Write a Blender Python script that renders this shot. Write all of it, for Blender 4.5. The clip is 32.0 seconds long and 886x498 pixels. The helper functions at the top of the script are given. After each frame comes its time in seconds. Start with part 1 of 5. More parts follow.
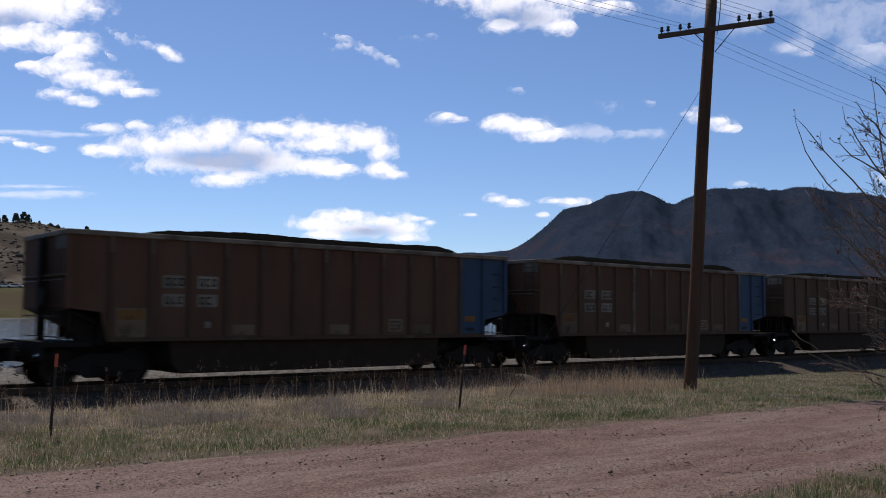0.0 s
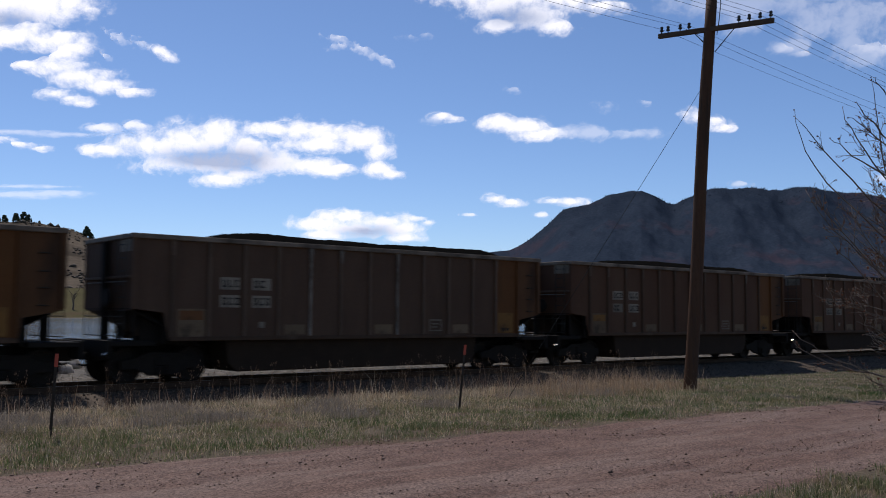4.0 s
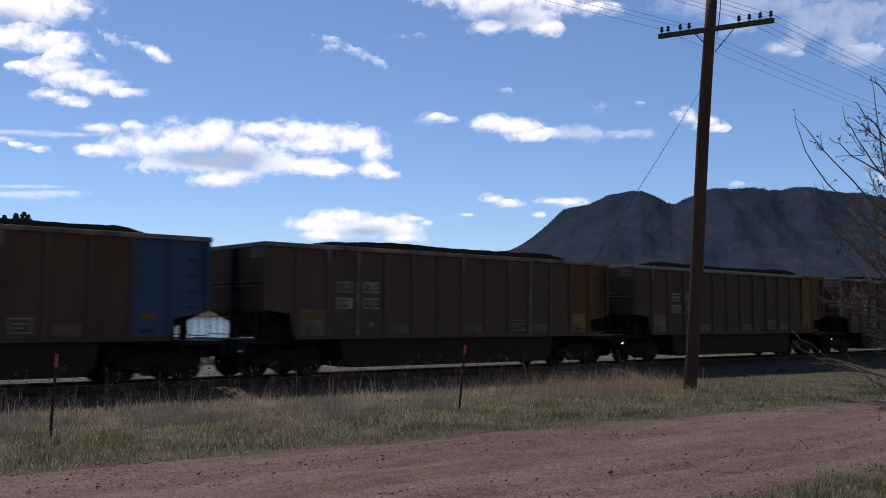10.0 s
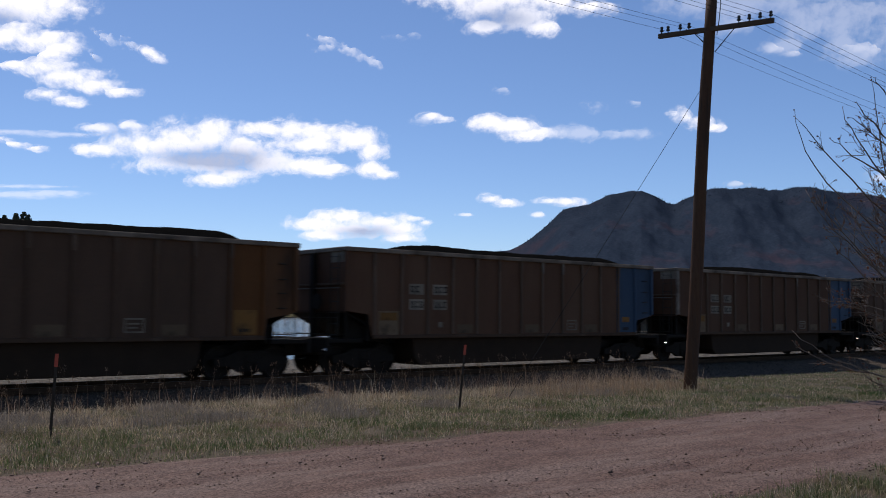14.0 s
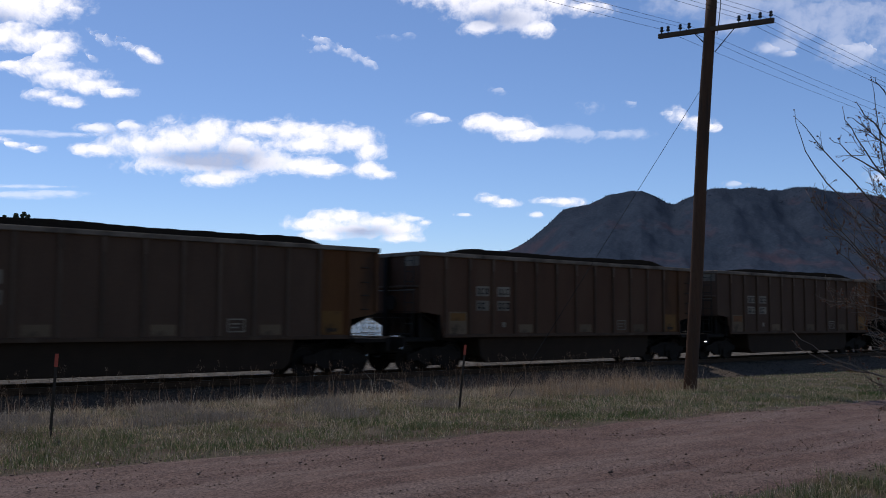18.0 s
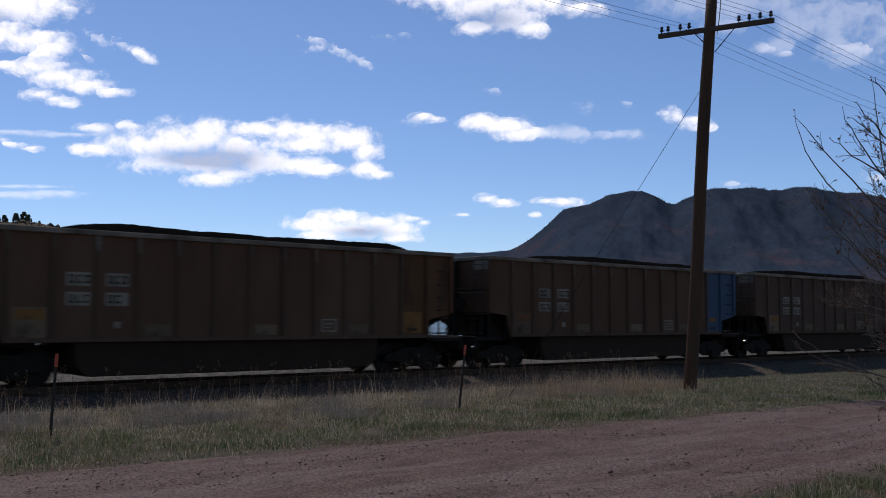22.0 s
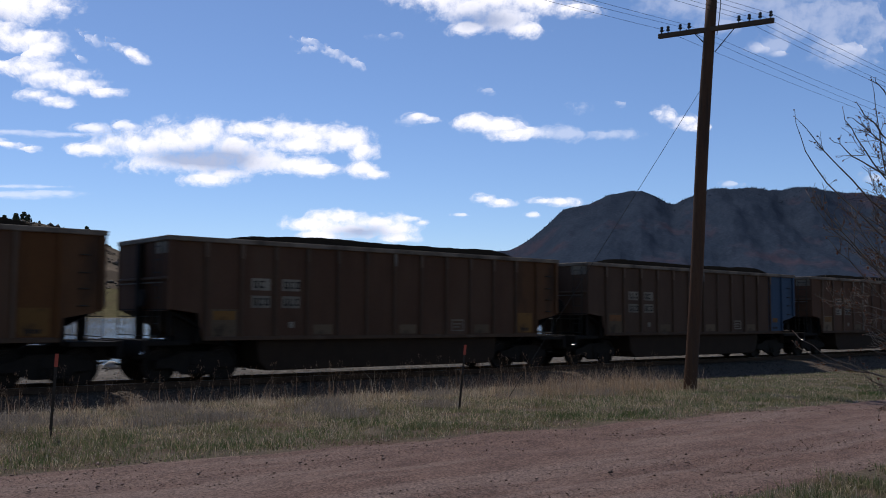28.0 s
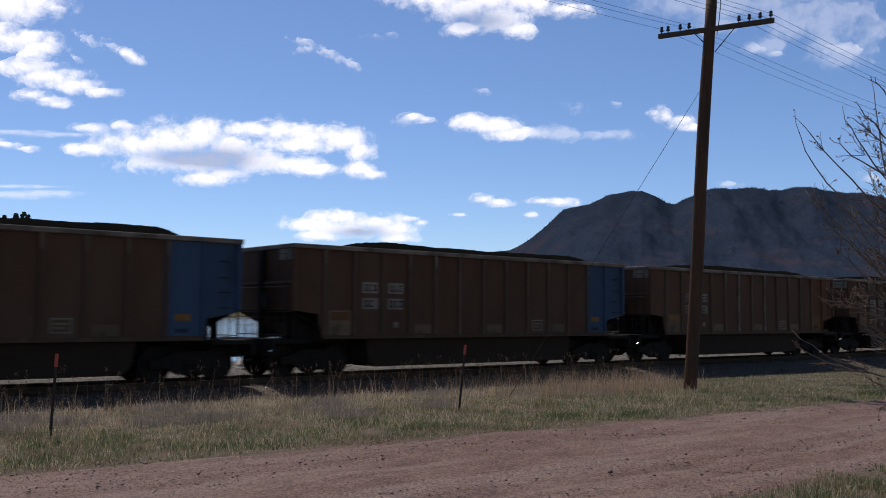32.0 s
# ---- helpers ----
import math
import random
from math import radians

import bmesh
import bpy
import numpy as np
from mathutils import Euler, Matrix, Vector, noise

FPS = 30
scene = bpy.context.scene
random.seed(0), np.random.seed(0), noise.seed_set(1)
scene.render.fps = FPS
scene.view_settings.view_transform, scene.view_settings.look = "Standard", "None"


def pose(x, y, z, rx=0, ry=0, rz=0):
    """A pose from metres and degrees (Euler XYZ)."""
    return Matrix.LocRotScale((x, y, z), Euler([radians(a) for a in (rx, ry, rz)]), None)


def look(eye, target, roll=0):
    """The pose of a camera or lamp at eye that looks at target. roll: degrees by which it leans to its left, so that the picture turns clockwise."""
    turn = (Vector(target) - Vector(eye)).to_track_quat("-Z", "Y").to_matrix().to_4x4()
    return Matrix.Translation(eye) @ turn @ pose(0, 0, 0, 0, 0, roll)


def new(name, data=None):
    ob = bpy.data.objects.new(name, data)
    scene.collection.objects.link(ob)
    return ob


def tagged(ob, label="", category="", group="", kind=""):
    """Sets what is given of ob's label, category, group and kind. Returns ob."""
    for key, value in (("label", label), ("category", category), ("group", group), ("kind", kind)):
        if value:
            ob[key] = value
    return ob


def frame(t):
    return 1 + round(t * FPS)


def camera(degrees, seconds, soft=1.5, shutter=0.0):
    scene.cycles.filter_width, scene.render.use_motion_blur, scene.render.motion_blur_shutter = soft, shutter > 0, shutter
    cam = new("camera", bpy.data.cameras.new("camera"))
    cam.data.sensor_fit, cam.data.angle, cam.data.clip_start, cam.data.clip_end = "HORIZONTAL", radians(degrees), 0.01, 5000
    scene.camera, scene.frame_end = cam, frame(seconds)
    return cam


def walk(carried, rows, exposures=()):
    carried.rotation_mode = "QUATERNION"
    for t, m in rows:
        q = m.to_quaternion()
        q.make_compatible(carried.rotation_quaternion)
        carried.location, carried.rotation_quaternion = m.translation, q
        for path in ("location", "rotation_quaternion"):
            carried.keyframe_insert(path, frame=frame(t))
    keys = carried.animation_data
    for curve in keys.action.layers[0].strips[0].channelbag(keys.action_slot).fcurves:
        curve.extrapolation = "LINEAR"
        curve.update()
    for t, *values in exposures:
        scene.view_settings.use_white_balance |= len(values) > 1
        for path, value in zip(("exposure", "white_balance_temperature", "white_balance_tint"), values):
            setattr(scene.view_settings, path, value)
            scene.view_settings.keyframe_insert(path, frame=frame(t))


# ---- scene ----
# The view: a camcorder on a tripod beside a gravel road, looking over a railway to a lake and hills.
# x right, y forward, z up; the track runs along ALONG, and ACROSS points from the road over the track to the lake.
FOV = 50.7
EYE = Vector((0.0, 0.0, 1.845))
TILT = 3.768
ALONG = Vector((0.7621, 0.6474, 0.0)).normalized()
ACROSS = Vector((-ALONG.y, ALONG.x, 0.0))
TURN = math.degrees(math.atan2(ALONG.y, ALONG.x))
GRADE = 0.00923
SECONDS = 32.0

cam = camera(FOV, SECONDS, 1.0, 0.45)
CAM_POSE = pose(EYE.x, EYE.y, EYE.z, 90 + TILT, 0, 0)
walk(cam, [(0.0, CAM_POSE), (SECONDS, CAM_POSE)], [(0.0, 0.0, 6000, 14), (SECONDS, 0.0, 6000, 14)])

# ---- light ----
SUN_AZIMUTH = -29.0      # degrees right of straight ahead
SUN_HEIGHT = 57.0
world = bpy.data.worlds.new("sky")
scene.world = world
world.use_nodes = True
sky_nodes = world.node_tree.nodes
sky_tex = sky_nodes.new("ShaderNodeTexSky")
sky_tex.sky_type = "NISHITA"
sky_tex.sun_disc = False
sky_tex.sun_elevation = radians(SUN_HEIGHT)
sky_tex.sun_rotation = radians(SUN_AZIMUTH)
sky_tex.altitude = 2200
sky_tex.air_density, sky_tex.dust_density, sky_tex.ozone_density = 1.0, 1.3, 4.4
sky_nodes["Background"].inputs[1].default_value = 0.101
world.node_tree.links.new(sky_tex.outputs[0], sky_nodes["Background"].inputs[0])
sun_way = Vector((math.sin(radians(SUN_AZIMUTH)) * math.cos(radians(SUN_HEIGHT)),
                  math.cos(radians(SUN_AZIMUTH)) * math.cos(radians(SUN_HEIGHT)), math.sin(radians(SUN_HEIGHT))))
sun_data = bpy.data.lights.new("sun", "SUN")
sun_data.energy, sun_data.angle, sun_data.color = 3.3, radians(0.53), (1.0, 0.95, 0.87)
sun = new("sun", sun_data)
sun.matrix_world = look(sun_way * 60, (0, 0, 0))

# ---- materials ----
MATS = {}
WARM = (1.08, 1.0, 0.84)   # warmth put into all surface colours to offset the bluish light


def material(name, dark, light, scale=6.0, rough=0.7, metal=0.0, bump=0.2, fine=60.0, spots=None, spot_scale=1.5,
             spot_from=0.55, spot_to=0.7, per_piece=0.0, per_island=False, through_light=0.0, sheen=0.12, stretch=(1, 1, 1), speck=None, bump_far=0.02, spot_stretch=None):
    """A surface that wanders between two colours at two scales, with patches of a third and fine relief."""
    dark, light = [c * w for c, w in zip(dark, WARM)], [c * w for c, w in zip(light, WARM)]
    spots = [c * w for c, w in zip(spots, WARM)] if spots else None
    m = bpy.data.materials.new(name)
    m.use_nodes = True
    nd, ln = m.node_tree.nodes, m.node_tree.links
    b = nd["Principled BSDF"]
    b.inputs["Metallic"].default_value = metal
    b.inputs["Specular IOR Level"].default_value = sheen
    tc = nd.new("ShaderNodeTexCoord")
    mp = nd.new("ShaderNodeMapping")
    mp.inputs["Scale"].default_value = stretch
    ln.new(tc.outputs["Object"], mp.inputs["Vector"])

    def fbm(sc, detail):
        t = nd.new("ShaderNodeTexNoise")
        t.inputs["Scale"].default_value, t.inputs["Detail"].default_value, t.inputs["Roughness"].default_value = sc, detail, 0.6
        ln.new(mp.outputs[0], t.inputs["Vector"])
        return t.outputs["Fac"]

    coarse, grain = fbm(scale, 6), fbm(fine, 6)
    both = nd.new("ShaderNodeMath")
    both.operation = "MULTIPLY_ADD"
    both.inputs[1].default_value = 0.5
    half = nd.new("ShaderNodeMath")
    half.operation = "MULTIPLY"
    half.inputs[1].default_value = 0.5
    ln.new(coarse, half.inputs[0])
    ln.new(grain, both.inputs[0])
    ln.new(half.outputs[0], both.inputs[2])
    rng = nd.new("ShaderNodeMapRange")
    rng.inputs[1].default_value, rng.inputs[2].default_value = 0.33, 0.67
    ln.new(both.outputs[0], rng.inputs[0])
    mix = nd.new("ShaderNodeMix")
    mix.data_type = "RGBA"
    mix.inputs[6].default_value, mix.inputs[7].default_value = (*dark, 1), (*light, 1)
    ln.new(rng.outputs[0], mix.inputs[0])
    col = mix.outputs[2]
    if spots:
        patch = nd.new("ShaderNodeMapRange")
        patch.inputs[1].default_value, patch.inputs[2].default_value = spot_from, spot_to
        if spot_stretch:
            own = nd.new("ShaderNodeMapping")
            own.inputs["Scale"].default_value = spot_stretch
            ln.new(tc.outputs["Object"], own.inputs["Vector"])
            streak = nd.new("ShaderNodeTexNoise")
            streak.inputs["Scale"].default_value, streak.inputs["Detail"].default_value, streak.inputs["Roughness"].default_value = spot_scale, 7, 0.65
            ln.new(own.outputs[0], streak.inputs["Vector"])
            ln.new(streak.outputs["Fac"], patch.inputs[0])
        else:
            ln.new(fbm(spot_scale, 5), patch.inputs[0])
        over = nd.new("ShaderNodeMix")
        over.data_type = "RGBA"
        over.inputs[7].default_value = (*spots, 1)
        ln.new(patch.outputs[0], over.inputs[0])
        ln.new(col, over.inputs[6])
        col = over.outputs[2]
    if speck:
        cells = nd.new("ShaderNodeTexVoronoi")
        cells.inputs["Scale"].default_value = speck[0]
        ln.new(mp.outputs[0], cells.inputs["Vector"])
        sep = nd.new("ShaderNodeSeparateColor")
        ln.new(cells.outputs["Color"], sep.inputs[0])
        span = nd.new("ShaderNodeMapRange")
        span.inputs[3].default_value, span.inputs[4].default_value = 1 - speck[1], 1 + speck[1]
        ln.new(sep.outputs[0], span.inputs[0])
        hs = nd.new("ShaderNodeHueSaturation")
        ln.new(span.outputs[0], hs.inputs["Value"])
        ln.new(col, hs.inputs["Color"])
        col = hs.outputs[0]
    if per_piece:
        if per_island:
            rand = nd.new("ShaderNodeNewGeometry").outputs["Random Per Island"]
        else:
            rand = nd.new("ShaderNodeObjectInfo").outputs["Random"]
        span = nd.new("ShaderNodeMapRange")
        span.inputs[3].default_value, span.inputs[4].default_value = 1 - per_piece, 1 + per_piece
        ln.new(rand, span.inputs[0])
        hs = nd.new("ShaderNodeHueSaturation")
        ln.new(span.outputs[0], hs.inputs["Value"])
        ln.new(col, hs.inputs["Color"])
        col = hs.outputs[0]
    ln.new(col, b.inputs["Base Color"])
    rr = nd.new("ShaderNodeMapRange")
    rr.inputs[3].default_value, rr.inputs[4].default_value = max(rough - 0.12, 0.03), min(rough + 0.12, 1)
    ln.new(coarse, rr.inputs[0])
    ln.new(rr.outputs[0], b.inputs["Roughness"])
    if bump:
        bp = nd.new("ShaderNodeBump")
        bp.inputs["Strength"].default_value, bp.inputs["Distance"].default_value = bump, bump_far
        ln.new(both.outputs[0], bp.inputs["Height"])
        ln.new(bp.outputs[0], b.inputs["Normal"])
    if through_light:
        tr = nd.new("ShaderNodeBsdfTranslucent")
        ln.new(col, tr.inputs[0])
        ms = nd.new("ShaderNodeMixShader")
        ms.inputs[0].default_value = through_light
        ln.new(b.outputs[0], ms.inputs[1])
        ln.new(tr.outputs[0], ms.inputs[2])
        ln.new(ms.outputs[0], nd["Material Output"].inputs[0])
    MATS[name] = m
    return m


material("steel_brown", (0.078, 0.0405, 0.0250), (0.122, 0.067, 0.0435), 1.3, 0.8, 0, 0.1, 40, (0.118, 0.070, 0.046), 0.6, 0.5, 0.75, 0.10, stretch=(1, 1, 0.35))
material("steel_grey", (0.075, 0.0445, 0.0305), (0.120, 0.075, 0.053), 1.3, 0.8, 0, 0.1, 40, (0.078, 0.049, 0.034), 0.6, 0.52, 0.72, 0.10, stretch=(1, 1, 0.35))
material("post_brown", (0.086, 0.056, 0.040), (0.145, 0.102, 0.076), 2.0, 0.75, 0, 0.1, 40, (0.055, 0.034, 0.024), 1.0, 0.5, 0.7, 0.25, stretch=(1, 1, 0.4))
material("post_pale", (0.17, 0.145, 0.125), (0.27, 0.235, 0.205), 2.0, 0.7, 0, 0.1, 40, (0.10, 0.075, 0.058), 1.2, 0.45, 0.62, 0.15)
# Lighter than the sides: sun on the chord's top is put into the colour.
material("chord", (0.125, 0.096, 0.076), (0.25, 0.20, 0.163), 2.0, 0.65, 0, 0.1, 40, (0.045, 0.034, 0.026), 0.8, 0.45, 0.7)
material("post_dark", (0.070, 0.042, 0.028), (0.108, 0.068, 0.047), 2.0, 0.78, 0, 0.1, 40, (0.11, 0.075, 0.055), 1.0, 0.58, 0.72, 0.15, stretch=(1, 1, 0.4))
material("chord_pale", (0.14, 0.135, 0.13), (0.22, 0.215, 0.21), 2.0, 0.6, 0, 0.1, 40, (0.2, 0.18, 0.16), 0.8, 0.5, 0.7)
# Near-black: the shade beneath the wagons is put into these three colours.
material("underframe_shaded", (0.012, 0.0095, 0.0078), (0.024, 0.019, 0.0155), 3.0, 0.8, 0, 0.2, 40)
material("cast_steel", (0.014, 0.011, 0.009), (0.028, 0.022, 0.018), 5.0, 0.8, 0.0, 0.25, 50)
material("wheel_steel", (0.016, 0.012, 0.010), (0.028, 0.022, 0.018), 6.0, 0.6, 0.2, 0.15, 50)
material("bright_steel", (0.45, 0.43, 0.4), (0.6, 0.58, 0.55), 6.0, 0.25, 0.9, 0.05, 50)
material("paint_blue", (0.035, 0.057, 0.100), (0.050, 0.082, 0.142), 1.5, 0.6, 0, 0.08, 40, (0.026, 0.036, 0.055), 0.9, 0.52, 0.75, 0.12, stretch=(1, 1, 0.4))
material("paint_orange", (0.098, 0.040, 0.014), (0.145, 0.062, 0.021), 1.5, 0.65, 0, 0.08, 40, (0.055, 0.029, 0.015), 0.9, 0.5, 0.75, 0.12, stretch=(1, 1, 0.4))
material("paint_yellow", (0.12, 0.060, 0.012), (0.165, 0.088, 0.018), 1.5, 0.65, 0, 0.08, 40, (0.075, 0.042, 0.02), 0.9, 0.5, 0.75, 0.12, stretch=(1, 1, 0.4))
material("paint_rust", (0.086, 0.040, 0.019), (0.126, 0.061, 0.028), 1.5, 0.7, 0, 0.08, 40, (0.034, 0.022, 0.016), 0.9, 0.45, 0.7, 0.12, stretch=(1, 1, 0.4))
material("plate_white", (0.18, 0.150, 0.120), (0.27, 0.230, 0.188), 3.0, 0.7, 0, 0.05, 40, (0.07, 0.062, 0.055), 1.6, 0.5, 0.75, 0.2)
material("plate_ink", (0.025, 0.02, 0.017), (0.04, 0.032, 0.027), 4.0, 0.7, 0, 0.05, 40)
material("plate_tan", (0.12, 0.082, 0.052), (0.18, 0.125, 0.082), 3.0, 0.7, 0, 0.05, 40, (0.045, 0.032, 0.022), 2.0, 0.5, 0.7, 0.25)
material("plate_rust", (0.14, 0.060, 0.024), (0.19, 0.085, 0.036), 3.0, 0.65, 0, 0.05, 40, (0.06, 0.035, 0.02), 2.0, 0.5, 0.7, 0.2)
material("plate_amber", (0.16, 0.078, 0.022), (0.22, 0.11, 0.034), 3.0, 0.65, 0, 0.05, 40, (0.06, 0.035, 0.02), 2.0, 0.5, 0.7, 0.2)
material("coal", (0.003, 0.003, 0.003), (0.011, 0.0107, 0.0105), 9.0, 0.95, 0, 1.0, 45, sheen=0.0)
# Darker than the body steel: shade under the wagon is in the colour.
material("belly_brown_shaded", (0.026, 0.0165, 0.011), (0.048, 0.031, 0.021), 2.0, 0.8, 0, 0.15, 40)
material("rail_steel", (0.05, 0.03, 0.02), (0.085, 0.055, 0.038), 3.0, 0.8, 0.0, 0.1, 60)
material("rail_head", (0.10, 0.085, 0.075), (0.18, 0.16, 0.145), 3.0, 0.45, 0.5, 0.05, 60)
material("sleeper", (0.05, 0.042, 0.035), (0.09, 0.075, 0.06), 4.0, 0.85, 0, 0.4, 50, per_piece=0.25)
material("ballast", (0.060, 0.046, 0.036), (0.135, 0.107, 0.085), 9.0, 0.9, 0, 0.9, 28, (0.11, 0.082, 0.065), 0.5, 0.5, 0.7, speck=(24, 0.5))
material("ballast_stone", (0.058, 0.047, 0.039), (0.13, 0.108, 0.091), 9.0, 0.9, 0, 0.5, 60, per_piece=0.45, per_island=True)
material("road_gravel", (0.080, 0.048, 0.0395), (0.200, 0.132, 0.112), 1.7, 0.92, 0, 1.0, 30, (0.184, 0.131, 0.115), 1.5, 0.46, 0.60, speck=(48, 0.5), spot_stretch=(0.10, 1, 1))
material("road_stone", (0.10, 0.064, 0.052), (0.33, 0.24, 0.20), 8.0, 0.9, 0, 0.4, 60, per_piece=0.6, per_island=True)
material("soil", (0.066, 0.052, 0.037), (0.145, 0.116, 0.082), 1.6, 0.95, 0, 1.0, 24, (0.098, 0.066, 0.046), 0.5, 0.47, 0.62, speck=(40, 0.4))
material("grass_dry", (0.33, 0.255, 0.175), (0.62, 0.52, 0.385), 1.2, 0.7, 0, 0, 9, (0.17, 0.15, 0.08), 0.5, 0.5, 0.68, 0.55, True, 0.4, 0.3)
material("grass_green", (0.088, 0.122, 0.044), (0.180, 0.215, 0.100), 1.2, 0.8, 0, 0, 9, (0.17, 0.14, 0.07), 0.6, 0.5, 0.68, 0.5, True, 0.4, 0.3)
material("grass_fresh", (0.064, 0.103, 0.036), (0.125, 0.168, 0.068), 1.2, 0.8, 0, 0, 9, None, 1, 0, 1, 0.4, True, 0.4, 0.3)
material("stalk_dry", (0.30, 0.235, 0.175), (0.60, 0.50, 0.39), 1.2, 0.8, 0, 0, 9, None, 1, 0, 1, 0.55, True, 0.35, 0.3)
material("seed_head", (0.12, 0.07, 0.05), (0.34, 0.25, 0.185), 1.2, 0.9, 0, 0, 9, None, 1, 0, 1, 0.5, True, 0.3)
material("scrub_grey", (0.23, 0.20, 0.178), (0.38, 0.335, 0.295), 1.2, 0.9, 0, 0, 9, None, 1, 0, 1, 0.3, True, 0.25)
material("stalk_red", (0.115, 0.070, 0.048), (0.30, 0.215, 0.155), 1.2, 0.8, 0, 0, 9, None, 1, 0, 1, 0.55, True, 0.35, 0.3)
material("straw_pale", (0.42, 0.36, 0.27), (0.66, 0.60, 0.47), 1.2, 0.6, 0, 0, 9, None, 1, 0, 1, 0.35, True, 0.35, 0.4)
material("stalk_tan", (0.27, 0.19, 0.13), (0.52, 0.40, 0.285), 1.2, 0.8, 0, 0, 9, None, 1, 0, 1, 0.45, True, 0.35, 0.3)
material("pole_wood", (0.060, 0.032, 0.020), (0.125, 0.070, 0.043), 2.0, 0.8, 0, 0.5, 30, (0.05, 0.035, 0.028), 1.0, 0.5, 0.7, stretch=(6, 6, 0.5))
material("arm_wood", (0.07, 0.05, 0.038), (0.13, 0.095, 0.07), 3.0, 0.85, 0, 0.4, 40)
material("insulator_glass", (0.02, 0.022, 0.024), (0.035, 0.038, 0.04), 4.0, 0.2, 0, 0, 40, sheen=0.4)
material("iron", (0.03, 0.028, 0.026), (0.055, 0.05, 0.045), 6.0, 0.6, 0.5, 0.2, 60)
material("wire", (0.012, 0.012, 0.012), (0.02, 0.02, 0.02), 3.0, 0.8, 0.0, 0, 40)
material("marker_red", (0.38, 0.075, 0.05), (0.48, 0.11, 0.075), 8.0, 0.7, 0, 0.1, 60, (0.22, 0.06, 0.05), 6, 0.5, 0.7)
material("post_steel", (0.035, 0.03, 0.026), (0.07, 0.055, 0.045), 12.0, 0.75, 0.2, 0.2, 70, (0.30, 0.28, 0.26), 9, 0.6, 0.7)
material("bark", (0.090, 0.070, 0.061), (0.20, 0.163, 0.143), 5.0, 0.85, 0, 0.3, 60, (0.20, 0.175, 0.16), 2.0, 0.55, 0.7, 0.15, True)
material("leaf_dead", (0.09, 0.04, 0.026), (0.17, 0.08, 0.05), 6.0, 0.8, 0, 0, 60, None, 1, 0, 1, 0.3, True, 0.35)
material("bank_stone", (0.10, 0.09, 0.08), (0.27, 0.25, 0.225), 3.0, 0.9, 0, 0.3, 30, per_piece=0.45, per_island=True)
material("boulder", (0.34, 0.31, 0.28), (0.52, 0.49, 0.45), 1.3, 0.9, 0, 0.5, 20, (0.25, 0.22, 0.19), 1.0, 0.5, 0.7, 0.15)
material("shore", (0.080, 0.070, 0.060), (0.185, 0.165, 0.145), 0.8, 0.95, 0, 0.8, 9, (0.10, 0.092, 0.082), 2.4, 0.48, 0.60, speck=(9, 0.35))
material("hill_earth", (0.082, 0.070, 0.060), (0.150, 0.126, 0.106), 0.05, 0.95, 0, 0.8, 0.4, (0.066, 0.056, 0.048), 0.03, 0.46, 0.56, sheen=0.0, bump_far=0.5)
# Blue and darkness put into both colours stand in for haze and cloud shade.
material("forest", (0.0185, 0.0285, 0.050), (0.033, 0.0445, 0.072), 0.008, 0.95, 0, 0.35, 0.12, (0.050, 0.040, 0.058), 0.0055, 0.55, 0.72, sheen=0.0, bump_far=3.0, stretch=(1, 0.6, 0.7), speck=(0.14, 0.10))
material("pine_far_hazed", (0.020, 0.030, 0.052), (0.030, 0.041, 0.067), 0.05, 0.95, 0, 0, 0.5, None, 1, 0, 1, 0.35, True, sheen=0.0)
material("meadow", (0.055, 0.053, 0.030), (0.115, 0.104, 0.064), 0.12, 0.95, 0, 0.8, 1.2, (0.085, 0.068, 0.048), 0.05, 0.48, 0.62, sheen=0.0, bump_far=0.2)
material("shrub_far", (0.070, 0.058, 0.048), (0.125, 0.103, 0.085), 0.3, 0.95, 0, 0, 2, None, 1, 0, 1, 0.4, True)
material("pine_near", (0.030, 0.040, 0.026), (0.065, 0.078, 0.048), 0.4, 0.9, 0, 0.3, 3)
material("car_paint_silver", (0.45, 0.46, 0.47), (0.55, 0.56, 0.57), 0.5, 0.3, 0.3, 0, 10)
material("car_paint_white", (0.7, 0.7, 0.7), (0.8, 0.8, 0.8), 0.5, 0.35, 0, 0, 10)
material("car_glass", (0.015, 0.017, 0.02), (0.03, 0.033, 0.036), 0.5, 0.12, 0, 0, 10)
material("tyre", (0.015, 0.015, 0.015), (0.03, 0.03, 0.03), 3, 0.85, 0, 0, 30)

# lake: a rippled mirror over dark water
water_mat = material("lake_water", (0.02, 0.035, 0.05), (0.03, 0.05, 0.065), 0.05, 0.14, 0, 0.0, 1.0, sheen=0.5)
w_nodes, w_links = water_mat.node_tree.nodes, water_mat.node_tree.links
w_wave = w_nodes.new("ShaderNodeTexNoise")
w_wave.inputs["Scale"].default_value, w_wave.inputs["Detail"].default_value = 1.6, 4
w_map = w_nodes.new("ShaderNodeMapping")
w_map.inputs["Scale"].default_value = (0.5, 1.0, 1.0)
w_tc = w_nodes.new("ShaderNodeTexCoord")
w_bump = w_nodes.new("ShaderNodeBump")
w_bump.inputs["Strength"].default_value, w_bump.inputs["Distance"].default_value = 0.25, 0.05
w_links.new(w_tc.outputs["Object"], w_map.inputs["Vector"])
w_links.new(w_map.outputs[0], w_wave.inputs["Vector"])
w_links.new(w_wave.outputs["Fac"], w_bump.inputs["Height"])
w_links.new(w_bump.outputs[0], w_nodes["Principled BSDF"].inputs["Normal"])


